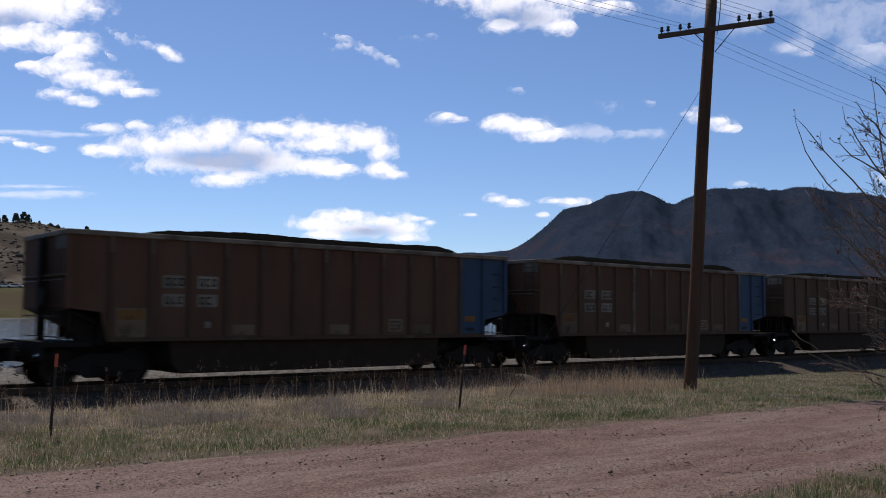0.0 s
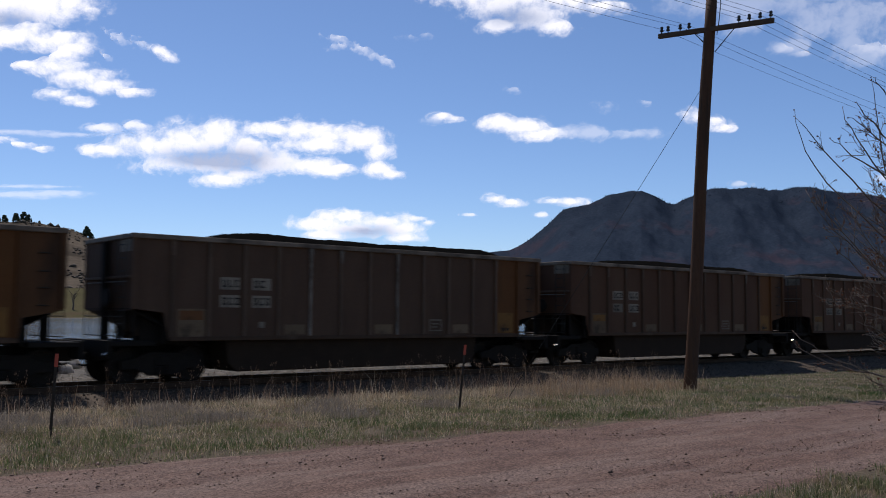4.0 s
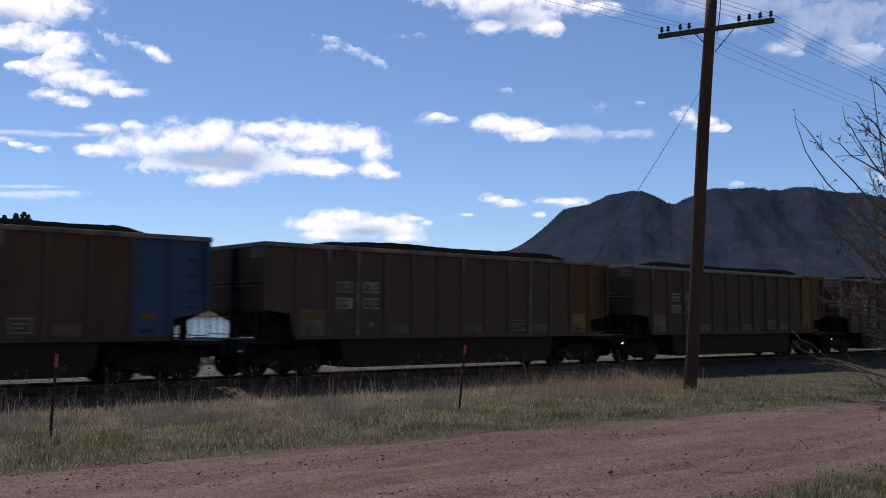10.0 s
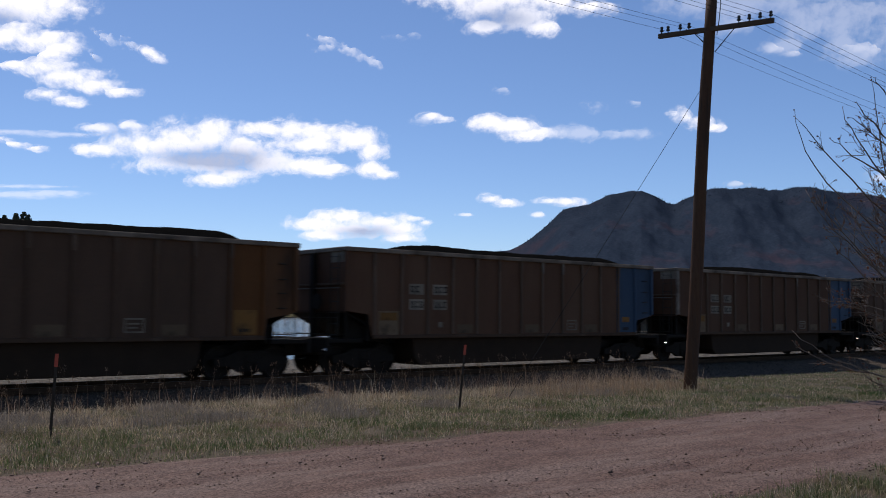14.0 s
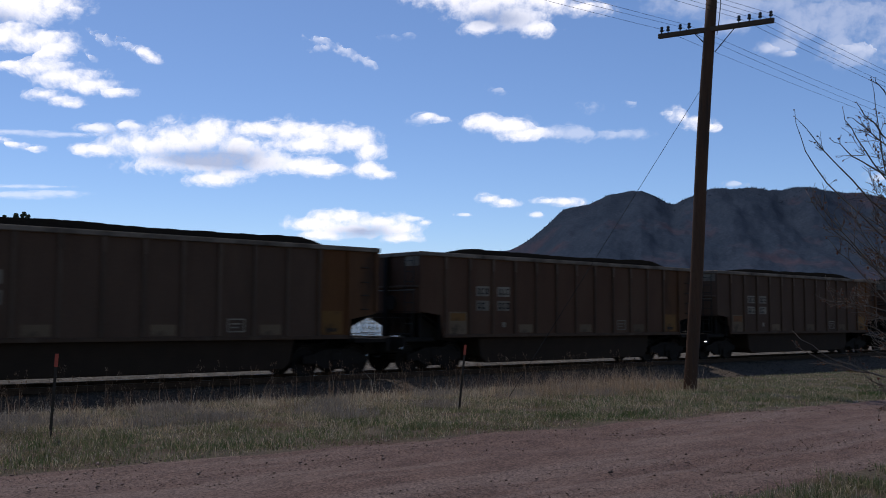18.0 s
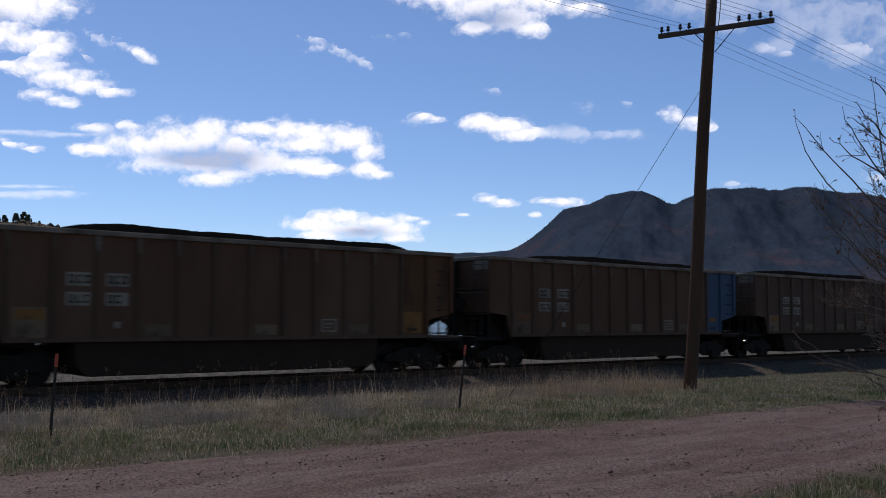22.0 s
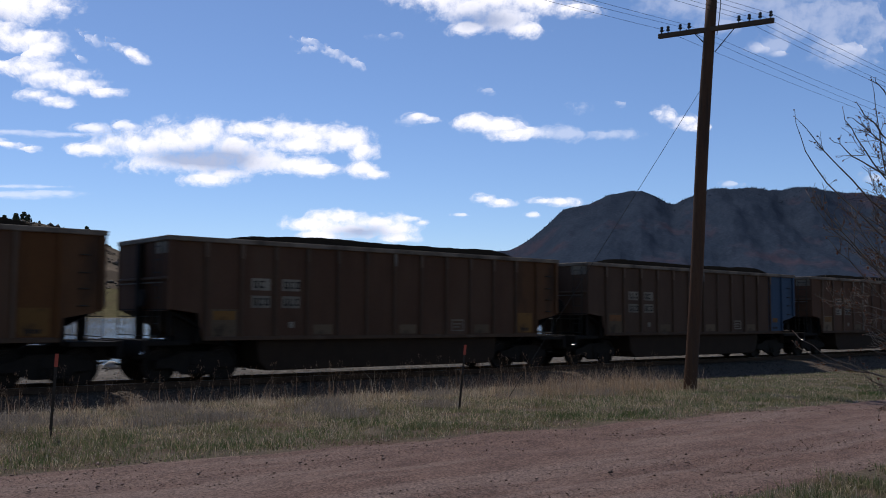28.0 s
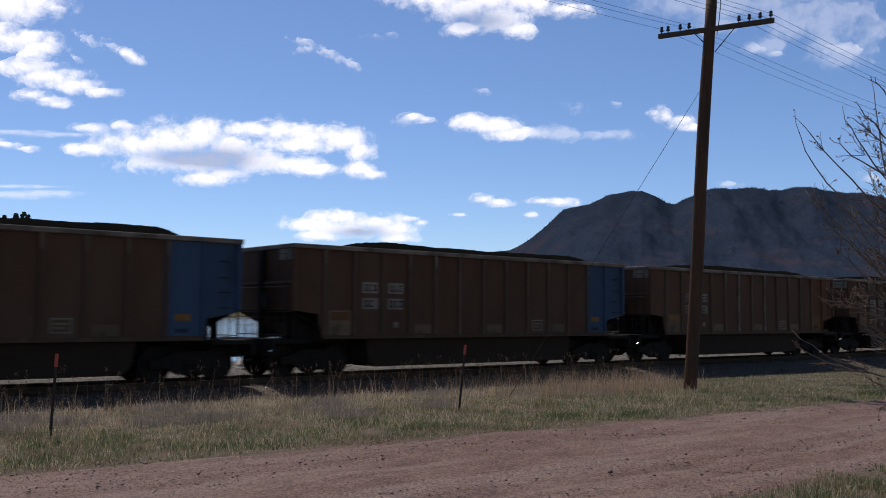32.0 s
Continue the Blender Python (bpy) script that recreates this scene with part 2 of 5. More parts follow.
def cloud_material(name, bright, shade, strength):
    """Self-glowing vapour, its sunlight painted: thin at the rim, greyer in the thick middle."""
    m = bpy.data.materials.new(name)
    m.use_nodes = True
    nd, ln = m.node_tree.nodes, m.node_tree.links
    nd.remove(nd["Principled BSDF"])
    body = nd.new("ShaderNodeAttribute")
    body.attribute_name = "vapour"
    thick = nd.new("ShaderNodeAttribute")
    thick.attribute_name = "thick_shade"
    tc = nd.new("ShaderNodeTexCoord")
    tx = nd.new("ShaderNodeTexNoise")
    tx.inputs["Scale"].default_value, tx.inputs["Detail"].default_value, tx.inputs["Roughness"].default_value = 0.013, 9, 0.64
    ln.new(tc.outputs["Object"], tx.inputs["Vector"])
    add = nd.new("ShaderNodeMath")
    add.operation = "MULTIPLY_ADD"
    add.inputs[1].default_value = 1.9
    ln.new(tx.outputs["Fac"], add.inputs[0])
    ln.new(body.outputs["Fac"], add.inputs[2])
    alpha = nd.new("ShaderNodeMapRange")
    alpha.interpolation_type = "SMOOTHSTEP"
    alpha.inputs[1].default_value, alpha.inputs[2].default_value = 0.74, 1.78
    ln.new(add.outputs[0], alpha.inputs[0])
    grey = nd.new("ShaderNodeMath")
    grey.operation = "MULTIPLY_ADD"
    grey.inputs[1].default_value = 0.9
    ln.new(tx.outputs["Fac"], grey.inputs[0])
    ln.new(thick.outputs["Fac"], grey.inputs[2])
    g2 = nd.new("ShaderNodeMapRange")
    g2.inputs[1].default_value, g2.inputs[2].default_value = 0.66, 1.6
    ln.new(grey.outputs[0], g2.inputs[0])
    mix = nd.new("ShaderNodeMix")
    mix.data_type = "RGBA"
    mix.inputs[6].default_value, mix.inputs[7].default_value = (*bright, 1), (*shade, 1)
    ln.new(g2.outputs[0], mix.inputs[0])
    em = nd.new("ShaderNodeEmission")
    em.inputs[1].default_value = strength
    ln.new(mix.outputs[2], em.inputs[0])
    clear = nd.new("ShaderNodeBsdfTransparent")
    ms = nd.new("ShaderNodeMixShader")
    veil = nd.new("ShaderNodeAttribute")
    veil.attribute_name = "veil"
    av = nd.new("ShaderNodeMath")
    av.operation = "MULTIPLY"
    ln.new(alpha.outputs[0], av.inputs[0])
    ln.new(veil.outputs["Fac"], av.inputs[1])
    ln.new(av.outputs[0], ms.inputs[0])
    ln.new(clear.outputs[0], ms.inputs[1])
    ln.new(em.outputs[0], ms.inputs[2])
    ln.new(ms.outputs[0], nd["Material Output"].inputs[0])
    MATS[name] = m
    return m


cloud_material("cloud_vapour", (1.04, 1.0, 0.98), (0.45, 0.50, 0.63), 1.05)

# ---- mesh helpers ----


def flat_mesh(name, verts, size, mat, smooth=False):
    """Many separate faces of `size` corners each from one array of corners."""
    verts = np.asarray(verts, dtype=np.float32).reshape(-1, 3)
    count = len(verts) // size
    me = bpy.data.meshes.new(name)
    me.vertices.add(len(verts))
    me.vertices.foreach_set("co", verts.ravel())
    me.loops.add(len(verts))
    me.loops.foreach_set("vertex_index", np.arange(len(verts), dtype=np.int32))
    me.polygons.add(count)
    me.polygons.foreach_set("loop_start", np.arange(0, len(verts), size, dtype=np.int32))
    me.update(calc_edges=True)
    me.materials.append(MATS[mat])
    return me


def indexed_mesh(name, verts, quads, mat, smooth=True):
    """A mesh from arrays of corners and of triangles or quads."""
    verts = np.asarray(verts, dtype=np.float32)
    quads = np.asarray(quads, dtype=np.int32)
    me = bpy.data.meshes.new(name)
    me.vertices.add(len(verts))
    me.vertices.foreach_set("co", verts.ravel())
    me.loops.add(quads.size)
    me.loops.foreach_set("vertex_index", quads.ravel())
    me.polygons.add(len(quads))
    me.polygons.foreach_set("loop_start", np.arange(0, quads.size, quads.shape[1], dtype=np.int32))
    if smooth:
        me.polygons.foreach_set("use_smooth", np.ones(len(quads), dtype=bool))
    me.update(calc_edges=True)
    me.materials.append(MATS[mat])
    return me


def grid_quads(rows, cols):
    i = np.arange((rows - 1) * (cols - 1))
    a = (i // (cols - 1)) * cols + i % (cols - 1)
    return np.stack([a, a + 1, a + cols + 1, a + cols], 1)


def add_box(bm, x0, x1, y0, y1, z0, z1, m=None):
    vs = [bm.verts.new(p) for p in ((x0, y0, z0), (x1, y0, z0), (x1, y1, z0), (x0, y1, z0), (x0, y0, z1), (x1, y0, z1), (x1, y1, z1), (x0, y1, z1))]
    for f in ((0, 3, 2, 1), (4, 5, 6, 7), (0, 1, 5, 4), (1, 2, 6, 5), (2, 3, 7, 6), (3, 0, 4, 7)):
        bm.faces.new([vs[i] for i in f])
    if m is not None:
        for v in vs:
            v.co = m @ v.co
    return vs


def add_prism(bm, outline, y0, y1):
    """An outline in x and z, drawn out along y."""
    a = [bm.verts.new((x, y0, z)) for x, z in outline]
    b = [bm.verts.new((x, y1, z)) for x, z in outline]
    bm.faces.new(a)
    bm.faces.new(b[::-1])
    for i in range(len(a)):
        j = (i + 1) % len(a)
        bm.faces.new((a[j], a[i], b[i], b[j]))


def add_tube(bm, points, radii, sides=8, caps=True):
    """A round bar through points."""
    rings = []
    for i, p in enumerate(points):
        p = Vector(p)
        q = Vector(points[min(i + 1, len(points) - 1)]) - Vector(points[max(i - 1, 0)])
        side = q.cross(Vector((0.31, 0.2, 0.93)))
        if side.length < 1e-5:
            side = q.cross(Vector((1, 0, 0)))
        side.normalize()
        up = side.cross(q).normalized()
        r = radii[i] if hasattr(radii, "__len__") else radii
        rings.append([bm.verts.new(p + r * (math.cos(2 * math.pi * k / sides) * side + math.sin(2 * math.pi * k / sides) * up)) for k in range(sides)])
    for a, b in zip(rings, rings[1:]):
        for k in range(sides):
            bm.faces.new((a[k], a[(k + 1) % sides], b[(k + 1) % sides], b[k]))
    if caps:
        bm.faces.new(rings[0][::-1])
        bm.faces.new(rings[-1])


def add_lathe(bm, profile, axis="y", sides=20, m=None):
    """A profile of (along, radius) turned about an axis."""
    rings = []
    for along, r in profile:
        ring = []
        for k in range(sides):
            a = 2 * math.pi * k / sides
            c, s = r * math.cos(a), r * math.sin(a)
            p = Vector((c, along, s)) if axis == "y" else Vector((c, s, along)) if axis == "z" else Vector((along, c, s))
            ring.append(bm.verts.new(m @ p if m is not None else p))
        rings.append(ring)
    for a, b in zip(rings, rings[1:]):
        for k in range(sides):
            bm.faces.new((a[k], a[(k + 1) % sides], b[(k + 1) % sides], b[k]))
    bm.faces.new(rings[0][::-1])
    bm.faces.new(rings[-1])


def finish(bm, name, mat, bevel=0.0, smooth=False):
    if bevel:
        bmesh.ops.bevel(bm, geom=list(bm.edges), offset=bevel, segments=1, affect="EDGES", clamp_overlap=True)
    bmesh.ops.recalc_face_normals(bm, faces=list(bm.faces))
    me = bpy.data.meshes.new(name)
    bm.to_mesh(me)
    bm.free()
    if smooth:
        me.polygons.foreach_set("use_smooth", [True] * len(me.polygons))
    me.materials.append(MATS[mat])
    return me


def piece(name, me, parent=None, m=None, label="", mat=None):
    """Links a mesh as one object under its thing or part."""
    ob = new(name, me)
    ob.parent = parent
    if m is not None:
        ob.matrix_basis = m
    if mat is not None:
        ob.material_slots[0].link = "OBJECT"
        ob.material_slots[0].material = MATS[mat]
    if label:
        ob["label"] = label
    return ob


def part(name, bm, mat, parent, label="", bevel=0.0, smooth=False):
    return piece(name, finish(bm, name, mat, bevel, smooth), parent, None, label)


def place(u, n, z=0.0):
    """A spot u along the track and n over from the eye's foot."""
    p = ALONG * u + ACROSS * n
    return Vector((p.x, p.y, z))


def smooth_step(a, b, x):
    t = np.clip((x - a) / (b - a), 0, 1)
    return t * t * (3 - 2 * t)


def wobble(x, y, scale, seed=0.0, octaves=4):
    """Cheap smooth unevenness for arrays, about -1 to 1."""
    r = np.random.RandomState(int(seed * 13) + 5)
    out, amp = np.zeros(np.broadcast(x, y).shape), 0.5
    for _ in range(octaves):
        for _ in range(3):
            a, ph, f = r.uniform(0, 2 * math.pi), r.uniform(0, 2 * math.pi), r.uniform(0.75, 1.3) / scale
            out = out + amp * 0.45 * np.sin((x * math.cos(a) + y * math.sin(a)) * f * 2 * math.pi + ph)
        scale, amp = scale * 0.5, amp * 0.55
    return out

# ---- the land ----
LAKE = -0.29
RAIL_N = 24.38           # the middle of the track


def rail_top(u):
    return 0.060 - GRADE * u


def verge_edge(u):
    """Where the grassy verge breaks off into the ditch beside the ballast."""
    return np.interp(u, [-20, 9.5, 26, 34, 50, 80], [20.1, 19.85, 17.45, 16.65, 15.9, 15.2])


def near_profile(u, n):
    """Height of the natural ground over the line through the eye's foot, across the track."""
    at = [-400, 5, 9.1, 12.2, 14.7, 17.2, 19.1, 20.3, 27.9, 29.9, 33.5, 36.0, 38.5, 61]
    high = [0, 0, 0.0, -0.02, -0.06, -0.09, -0.16, -0.20, -0.16, -0.03, 0.02, -0.15, -1.0, -2.4]
    edge = verge_edge(u)
    return np.interp(n, at, high) - 0.58 * smooth_step(edge, edge + 1.7, n) * smooth_step(29.0, 27.0, n)


def land(x, y):
    """Height of the ground at x, y (arrays)."""
    x, y = np.asarray(x, float), np.asarray(y, float)
    n = ACROSS.x * x + ACROSS.y * y
    u = ALONG.x * x + ALONG.y * y
    r = np.hypot(x, y)
    z = near_profile(u, n) - GRADE * np.clip(u, -90, 140)
    z = z + 0.035 * wobble(x, y, 3.0, 1) * smooth_step(80, 30, r) * np.where((n > 3) & (n < 19.5), 1.0, 0.3)
    az = x / np.maximum(y, 1e-3)
    ahead = (y > 0) & (n > 41)
    # far shore: beach, meadow and a brown hill that sinks to the right
    crest = np.interp(az, [-1.1, -0.67, -0.511, -0.437, -0.395, -0.358, -0.321, -0.27, -0.167, 0.0, 0.37],
                      [29, 43, 49, 51, 46.6, 38.8, 30.1, 22.3, 16.5, 13.6, 11.7])
    rise = np.where(r < 270, -2.5, -0.5 + 10.2 * smooth_step(270, 356, r))
    hill = 9.7 + (crest - 9.7) * smooth_step(361, 578, r) + 1.2 * wobble(x, y, 55, 2) * smooth_step(351, 433, r)
    far = np.where(r < 356, rise, hill)
    far = np.where(r > 593, hill + (4 - crest) * smooth_step(593, 1400, r), far)
    right = -1.0 + 9 * smooth_step(90, 900, r)
    mixw = smooth_step(0.093, 0.205, az)
    beyond = far * (1 - mixw) + right * mixw
    over = smooth_step(45, 67, n) * (y > 0)
    z = np.where(ahead, z * (1 - over) + beyond * over, z)
    flat = smooth_step(300, 900, r) * (~ahead)
    return z * (1 - flat)


def build_ground():
    r = np.concatenate([[0.0], np.geomspace(1.2, 12, 40), np.geomspace(12.15, 46, 130), np.geomspace(47, 240, 50), np.linspace(244, 620, 95), np.geomspace(640, 4800, 40)])
    a = np.concatenate([np.linspace(-36, 36, 300), np.linspace(37.5, 322.5, 130)])
    a = np.radians(np.append(a, 324))
    rr, aa = np.meshgrid(r, a, indexing="ij")
    x, y = rr * np.sin(aa), rr * np.cos(aa)
    v = np.stack([x, y, land(x, y)], -1).reshape(-1, 3)
    me = indexed_mesh("ground", v, grid_quads(len(r), len(a))[:, ::-1], "soil")
    me.materials.append(MATS["hill_earth"])
    me.materials.append(MATS["shore"])
    me.materials.append(MATS["meadow"])
    q = grid_quads(len(r), len(a))
    mid_r = rr.ravel()[q].mean(1)
    mid_n = (ACROSS.x * x + ACROSS.y * y).ravel()[q].mean(1)
    which = np.zeros(len(q), dtype=np.int32)
    which[mid_r > 356] = 1
    which[(mid_r > 263) & (mid_r <= 356) & (mid_n > 60)] = 3
    which[(mid_r > 263) & (mid_r < 281) & (mid_n > 60)] = 2
    which[(mid_n > 25.9) & (mid_n < 61) & (mid_r < 120)] = 2
    me.polygons.foreach_set("material_index", which)
    tagged(new("ground", me), "dry grassy earth sloping past the track to a brown hill", "ground", kind="structure")
    # lake
    rows, cols = 24, 60
    s, w = np.meshgrid(np.linspace(35.7, 308, rows), np.linspace(-320, 330, cols), indexing="ij")
    px, py = ALONG.x * w + ACROSS.x * s, ALONG.y * w + ACROSS.y * s
    me = indexed_mesh("water", np.stack([px, py, np.full_like(px, LAKE)], -1).reshape(-1, 3), grid_quads(rows, cols), "lake_water")
    tagged(new("water", me), "calm pale blue lake beyond the railway embankment", "lake", kind="structure")


def strip(name, n_edges, u_values, height, mat):
    """A sheet along the track: n_edges(u) gives its lines over n, height(u, n) their heights."""
    v = []
    for u in u_values:
        for n in n_edges(u):
            p = place(u, n)
            v.append((p.x, p.y, height(u, n)))
    return indexed_mesh(name, v, grid_quads(len(u_values), len(n_edges(u_values[0])))[:, ::-1], mat)


def ground_at(u, n):
    p = place(u, n)
    return float(land(p.x, p.y))


def road_far(u):
    return 11.99 - 0.0933 * min(max(u, -20), 40) + 0.16 * noise.noise((u * 0.9, 3.1, 0)) + 0.07 * noise.noise((u * 3.7, 9.1, 0))


def road_near(u):
    return 5.38 + 0.2 * noise.noise((u * 0.8, 7.7, 0)) + 0.1 * noise.noise((u * 3.1, 1.7, 0))


def build_road():
    us = [-60 + 0.35 * i for i in range(400)]
    steps = 34

    def lines(u):
        a, b = road_near(u), road_far(u)
        return [a + (b - a) * i / (steps - 1) for i in range(steps)]

    def high(u, n):
        f = (n - road_near(u)) / (road_far(u) - road_near(u))
        rut = -0.030 * (math.exp(-((f - 0.30) / 0.08) ** 2) + math.exp(-((f - 0.70) / 0.08) ** 2)) + 0.025 * math.exp(-((f - 0.5) / 0.12) ** 2)
        edge = 0.08 * min(1, 14 * min(f, 1 - f)) - 0.068
        p = place(u, n)
        bump = 0.016 * noise.noise((p.x * 0.9, p.y * 0.9, 0)) + 0.006 * noise.noise((p.x * 2.1, p.y * 2.1, 2))
        return ground_at(u, n) + 0.03 + edge + rut * 0.8 + bump

    me = strip("road", lines, us, high, "road_gravel")
    lie = pose(0, 0, 0, 0, 0, TURN)
    me.transform(lie.inverted())
    road = new("road", me)
    road.matrix_basis = lie
    tagged(road, "reddish gravel road with shallow wheel ruts", "road", kind="structure")


def build_track():
    shape = [(-4.9, -0.90), (-4.2, -0.74), (-3.3, -0.55), (-1.85, -0.21), (-1.6, -0.185), (1.5, -0.185), (1.75, -0.20), (2.9, -0.36), (4.2, -0.44)]
    us = [-100 + 0.5 * i for i in range(461)]

    def high(u, n):
        d = n - RAIL_N
        base = rail_top(u) + np.interp(d, [s[0] for s in shape], [s[1] for s in shape])
        return float(base + 0.03 * noise.noise((u * 1.7, n * 1.7, 0)) + 0.03 * noise.noise((u * 5, n * 5, 3)))

    me = strip("ballast_bed", lambda u: [RAIL_N + x for x in np.linspace(-4.9, 4.2, 30)], us, high, "ballast")
    tagged(new("ballast_bed", me), "grey crushed stone ballast bank under the railway track", "ballast", kind="structure")
    # loose stones on the shoulder
    r = np.random.RandomState(3)
    count = 9000
    uu, dd = r.uniform(-8, 62, count), r.uniform(-4.4, -0.9, count)
    sz = r.uniform(0.02, 0.045, count)
    shp = np.array([(1, 0, 0), (0, 1, 0), (-1, 0, 0), (0, -1, 0), (0, 0, 1), (0, 0, -0.6)], float)
    tri = np.array([(0, 1, 4), (1, 2, 4), (2, 3, 4), (3, 0, 4), (1, 0, 5), (2, 1, 5), (3, 2, 5), (0, 3, 5)])
    base = np.array([[*place(u, RAIL_N + d)[:2], high(u, RAIL_N + d)] for u, d in zip(uu, dd)])
    v = base[:, None, :] + shp[None] * sz[:, None, None] * r.uniform(0.6, 1.4, (count, 6, 1))
    f = (tri[None] + 6 * np.arange(count)[:, None, None]).reshape(-1, 3)
    me = indexed_mesh("ballast_stones", v.reshape(-1, 3), f, "ballast_stone", False)
    tagged(new("ballast_stones", me), "loose grey ballast stones on the bank", "stones", kind="stuff")
    # rails and sleepers
    track = tagged(new("railway_track"), "steel rails on dark wooden sleepers in ballast", "railway track", kind="structure")
    lay = pose(*place(0, RAIL_N, rail_top(0)), 0, math.degrees(math.atan(GRADE)), TURN)
    track.matrix_basis = lay
    prof = [(-0.07, -0.172), (0.07, -0.172), (0.07, -0.16), (0.012, -0.14), (0.012, -0.045), (0.036, -0.035), (0.036, -0.004), (0.03, 0.0), (-0.03, 0.0), (-0.036, -0.004), (-0.036, -0.035), (-0.012, -0.045), (-0.012, -0.14), (-0.07, -0.16)]
    for y in (-0.7525, 0.7525):
        bm = bmesh.new()
        a = [bm.verts.new((-100, y + p, z)) for p, z in prof]
        b = [bm.verts.new((130, y + p, z)) for p, z in prof]
        for i in range(len(prof)):
            j = (i + 1) % len(prof)
            bm.faces.new((a[i], a[j], b[j], b[i]))
        bm.faces.new(a[::-1]), bm.faces.new(b)
        part("rail", bm, "rail_steel", track, "worn steel rail with a bright head")
        bm = bmesh.new()
        add_box(bm, -100, 130, y - 0.026, y + 0.026, 0.0, 0.003)
        part("running_surface", bm, "rail_head", track, "polished rail head")
    bm = bmesh.new()
    add_box(bm, -0.115, 0.115, -1.29, 1.29, -0.35, -0.172)
    me = finish(bm, "sleeper", "sleeper", 0.01)
    for i in range(200):
        piece("sleeper", me, track, pose(-40 + 0.53 * i, random.uniform(-0.03, 0.03), random.uniform(-0.01, 0.004), 0, 0, random.uniform(-1, 1)))


def build_mountain():
    """A forested ridge with two summits."""
    px = [-0.1488, -0.0372, 0.0, 0.0465, 0.0725, 0.093, 0.1144, 0.1292, 0.1441, 0.1674, 0.186, 0.198, 0.212, 0.2259, 0.238, 0.2492, 0.2566, 0.2669, 0.2882, 0.3226, 0.3487, 0.3719, 0.3998, 0.4277, 0.4742, 0.5765, 0.7438, 1.0228]
    py = [0.0576, 0.0614, 0.0614, 0.0623, 0.0642, 0.0762, 0.0939, 0.1088, 0.1125, 0.1218, 0.1283, 0.1311, 0.1292, 0.1227, 0.1172, 0.1144, 0.1199, 0.1237, 0.1292, 0.132, 0.1292, 0.1283, 0.1311, 0.1283, 0.1237, 0.1162, 0.0976, 0.0465]
    cols, rows = 420, 90
    az = np.linspace(-0.22, 1.0, cols)
    crest = np.interp(az, px, py)
    k = np.array([0.25, 0.5, 0.25])
    crest = np.convolve(np.pad(crest, 1, mode="edge"), k, "valid")
    s = np.linspace(0, 1.25, rows)
    ss, aa = np.meshgrid(s, az, indexing="ij")
    depth = 1500 + 1900 * ss
    x, y = aa * depth, depth
    top = crest[None, :] * 3400
    up = np.where(ss <= 1, np.clip(ss, 0, 1) ** 1.55, 1 - 0.9 * (ss - 1))
    gully = wobble(x, y * 0.35, 420, 4) * 48 + wobble(x, y * 0.5, 130, 5) * 20 + wobble(x, y * 0.4, 40, 6) * 7
    gully = gully * np.clip((crest[None, :] - 0.0577) / 0.07, 0, 1)
    z = top * up + gully * np.clip(up, 0, 1) * np.clip(1.02 - up, 0, 1) ** 0.6 * 2.2 + wobble(aa, 0 * aa, 0.02, 8) * 2.5 * (up > 0.85)
    z = z + EYE.z
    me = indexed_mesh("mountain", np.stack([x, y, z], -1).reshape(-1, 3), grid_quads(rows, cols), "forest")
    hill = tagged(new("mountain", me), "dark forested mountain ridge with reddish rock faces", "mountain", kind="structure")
    # conifers standing out along the slopes and crest
    r = np.random.RandomState(8)
    count = 15000
    ci = r.randint(0, cols - 1, count)
    ri = 72 - np.where(r.rand(count) < 0.35, r.rand(count) ** 2.0 * 8, r.rand(count) ** 1.5 * 12).astype(int)
    keep = (az[ci] > 0.056) & (az[ci] < 0.58)
    ci, ri = ci[keep], ri[keep]
    base = np.stack([x[ri, ci], y[ri, ci], z[ri, ci]], 1) + np.stack([r.uniform(-4, 4, len(ci)), r.uniform(-10, 10, len(ci)), r.uniform(-3, -1, len(ci))], 1)
    h = r.uniform(3, 8, len(ci)) * np.where(ri < 64, 0.75, 1.0) * np.where(az[ci] < 0.228, 0.7, 1.0)
    w = h * r.uniform(0.16, 0.28, len(ci))
    ang = np.arange(5) / 5 * 2 * math.pi
    ring = base[:, None] + np.stack([np.cos(ang)[None] * w[:, None], np.sin(ang)[None] * w[:, None], np.zeros((len(ci), 5))], -1)
    tip = base + np.stack([0 * h, 0 * h, h], 1)
    v = np.concatenate([ring, tip[:, None]], 1)
    tri = np.array([(i, (i + 1) % 5, 5) for i in range(5)])
    f = (tri[None] + 6 * np.arange(len(ci))[:, None, None]).reshape(-1, 3)
    me = indexed_mesh("far_conifers", v.reshape(-1, 3), f, "pine_far_hazed", False)
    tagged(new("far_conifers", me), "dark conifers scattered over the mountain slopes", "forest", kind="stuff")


build_ground()
build_road()
build_track()
build_mountain()

# ---- the train ----
CAR_PITCH = 16.18
BODY = 7.27              # half the body's length
SIDE = 1.60              # half its width
TOP, SILL = 3.812, 1.156
WHEEL_R = 0.457


GONE = [(0.0, -0.03), (3.0, 25.3), (6.0, 51.35), (9.0, 77.45), (13.0, 112.45), (16.0, 138.8), (19.0, 165.2), (23.0, 200.6), (26.0, 227.35), (28.0, 245.2), (32.0, 281.25)]


def travelled(t):
    """Metres rolled since the start, gathering a little speed."""
    return float(np.interp(t, [g[0] for g in GONE], [g[1] for g in GONE]))


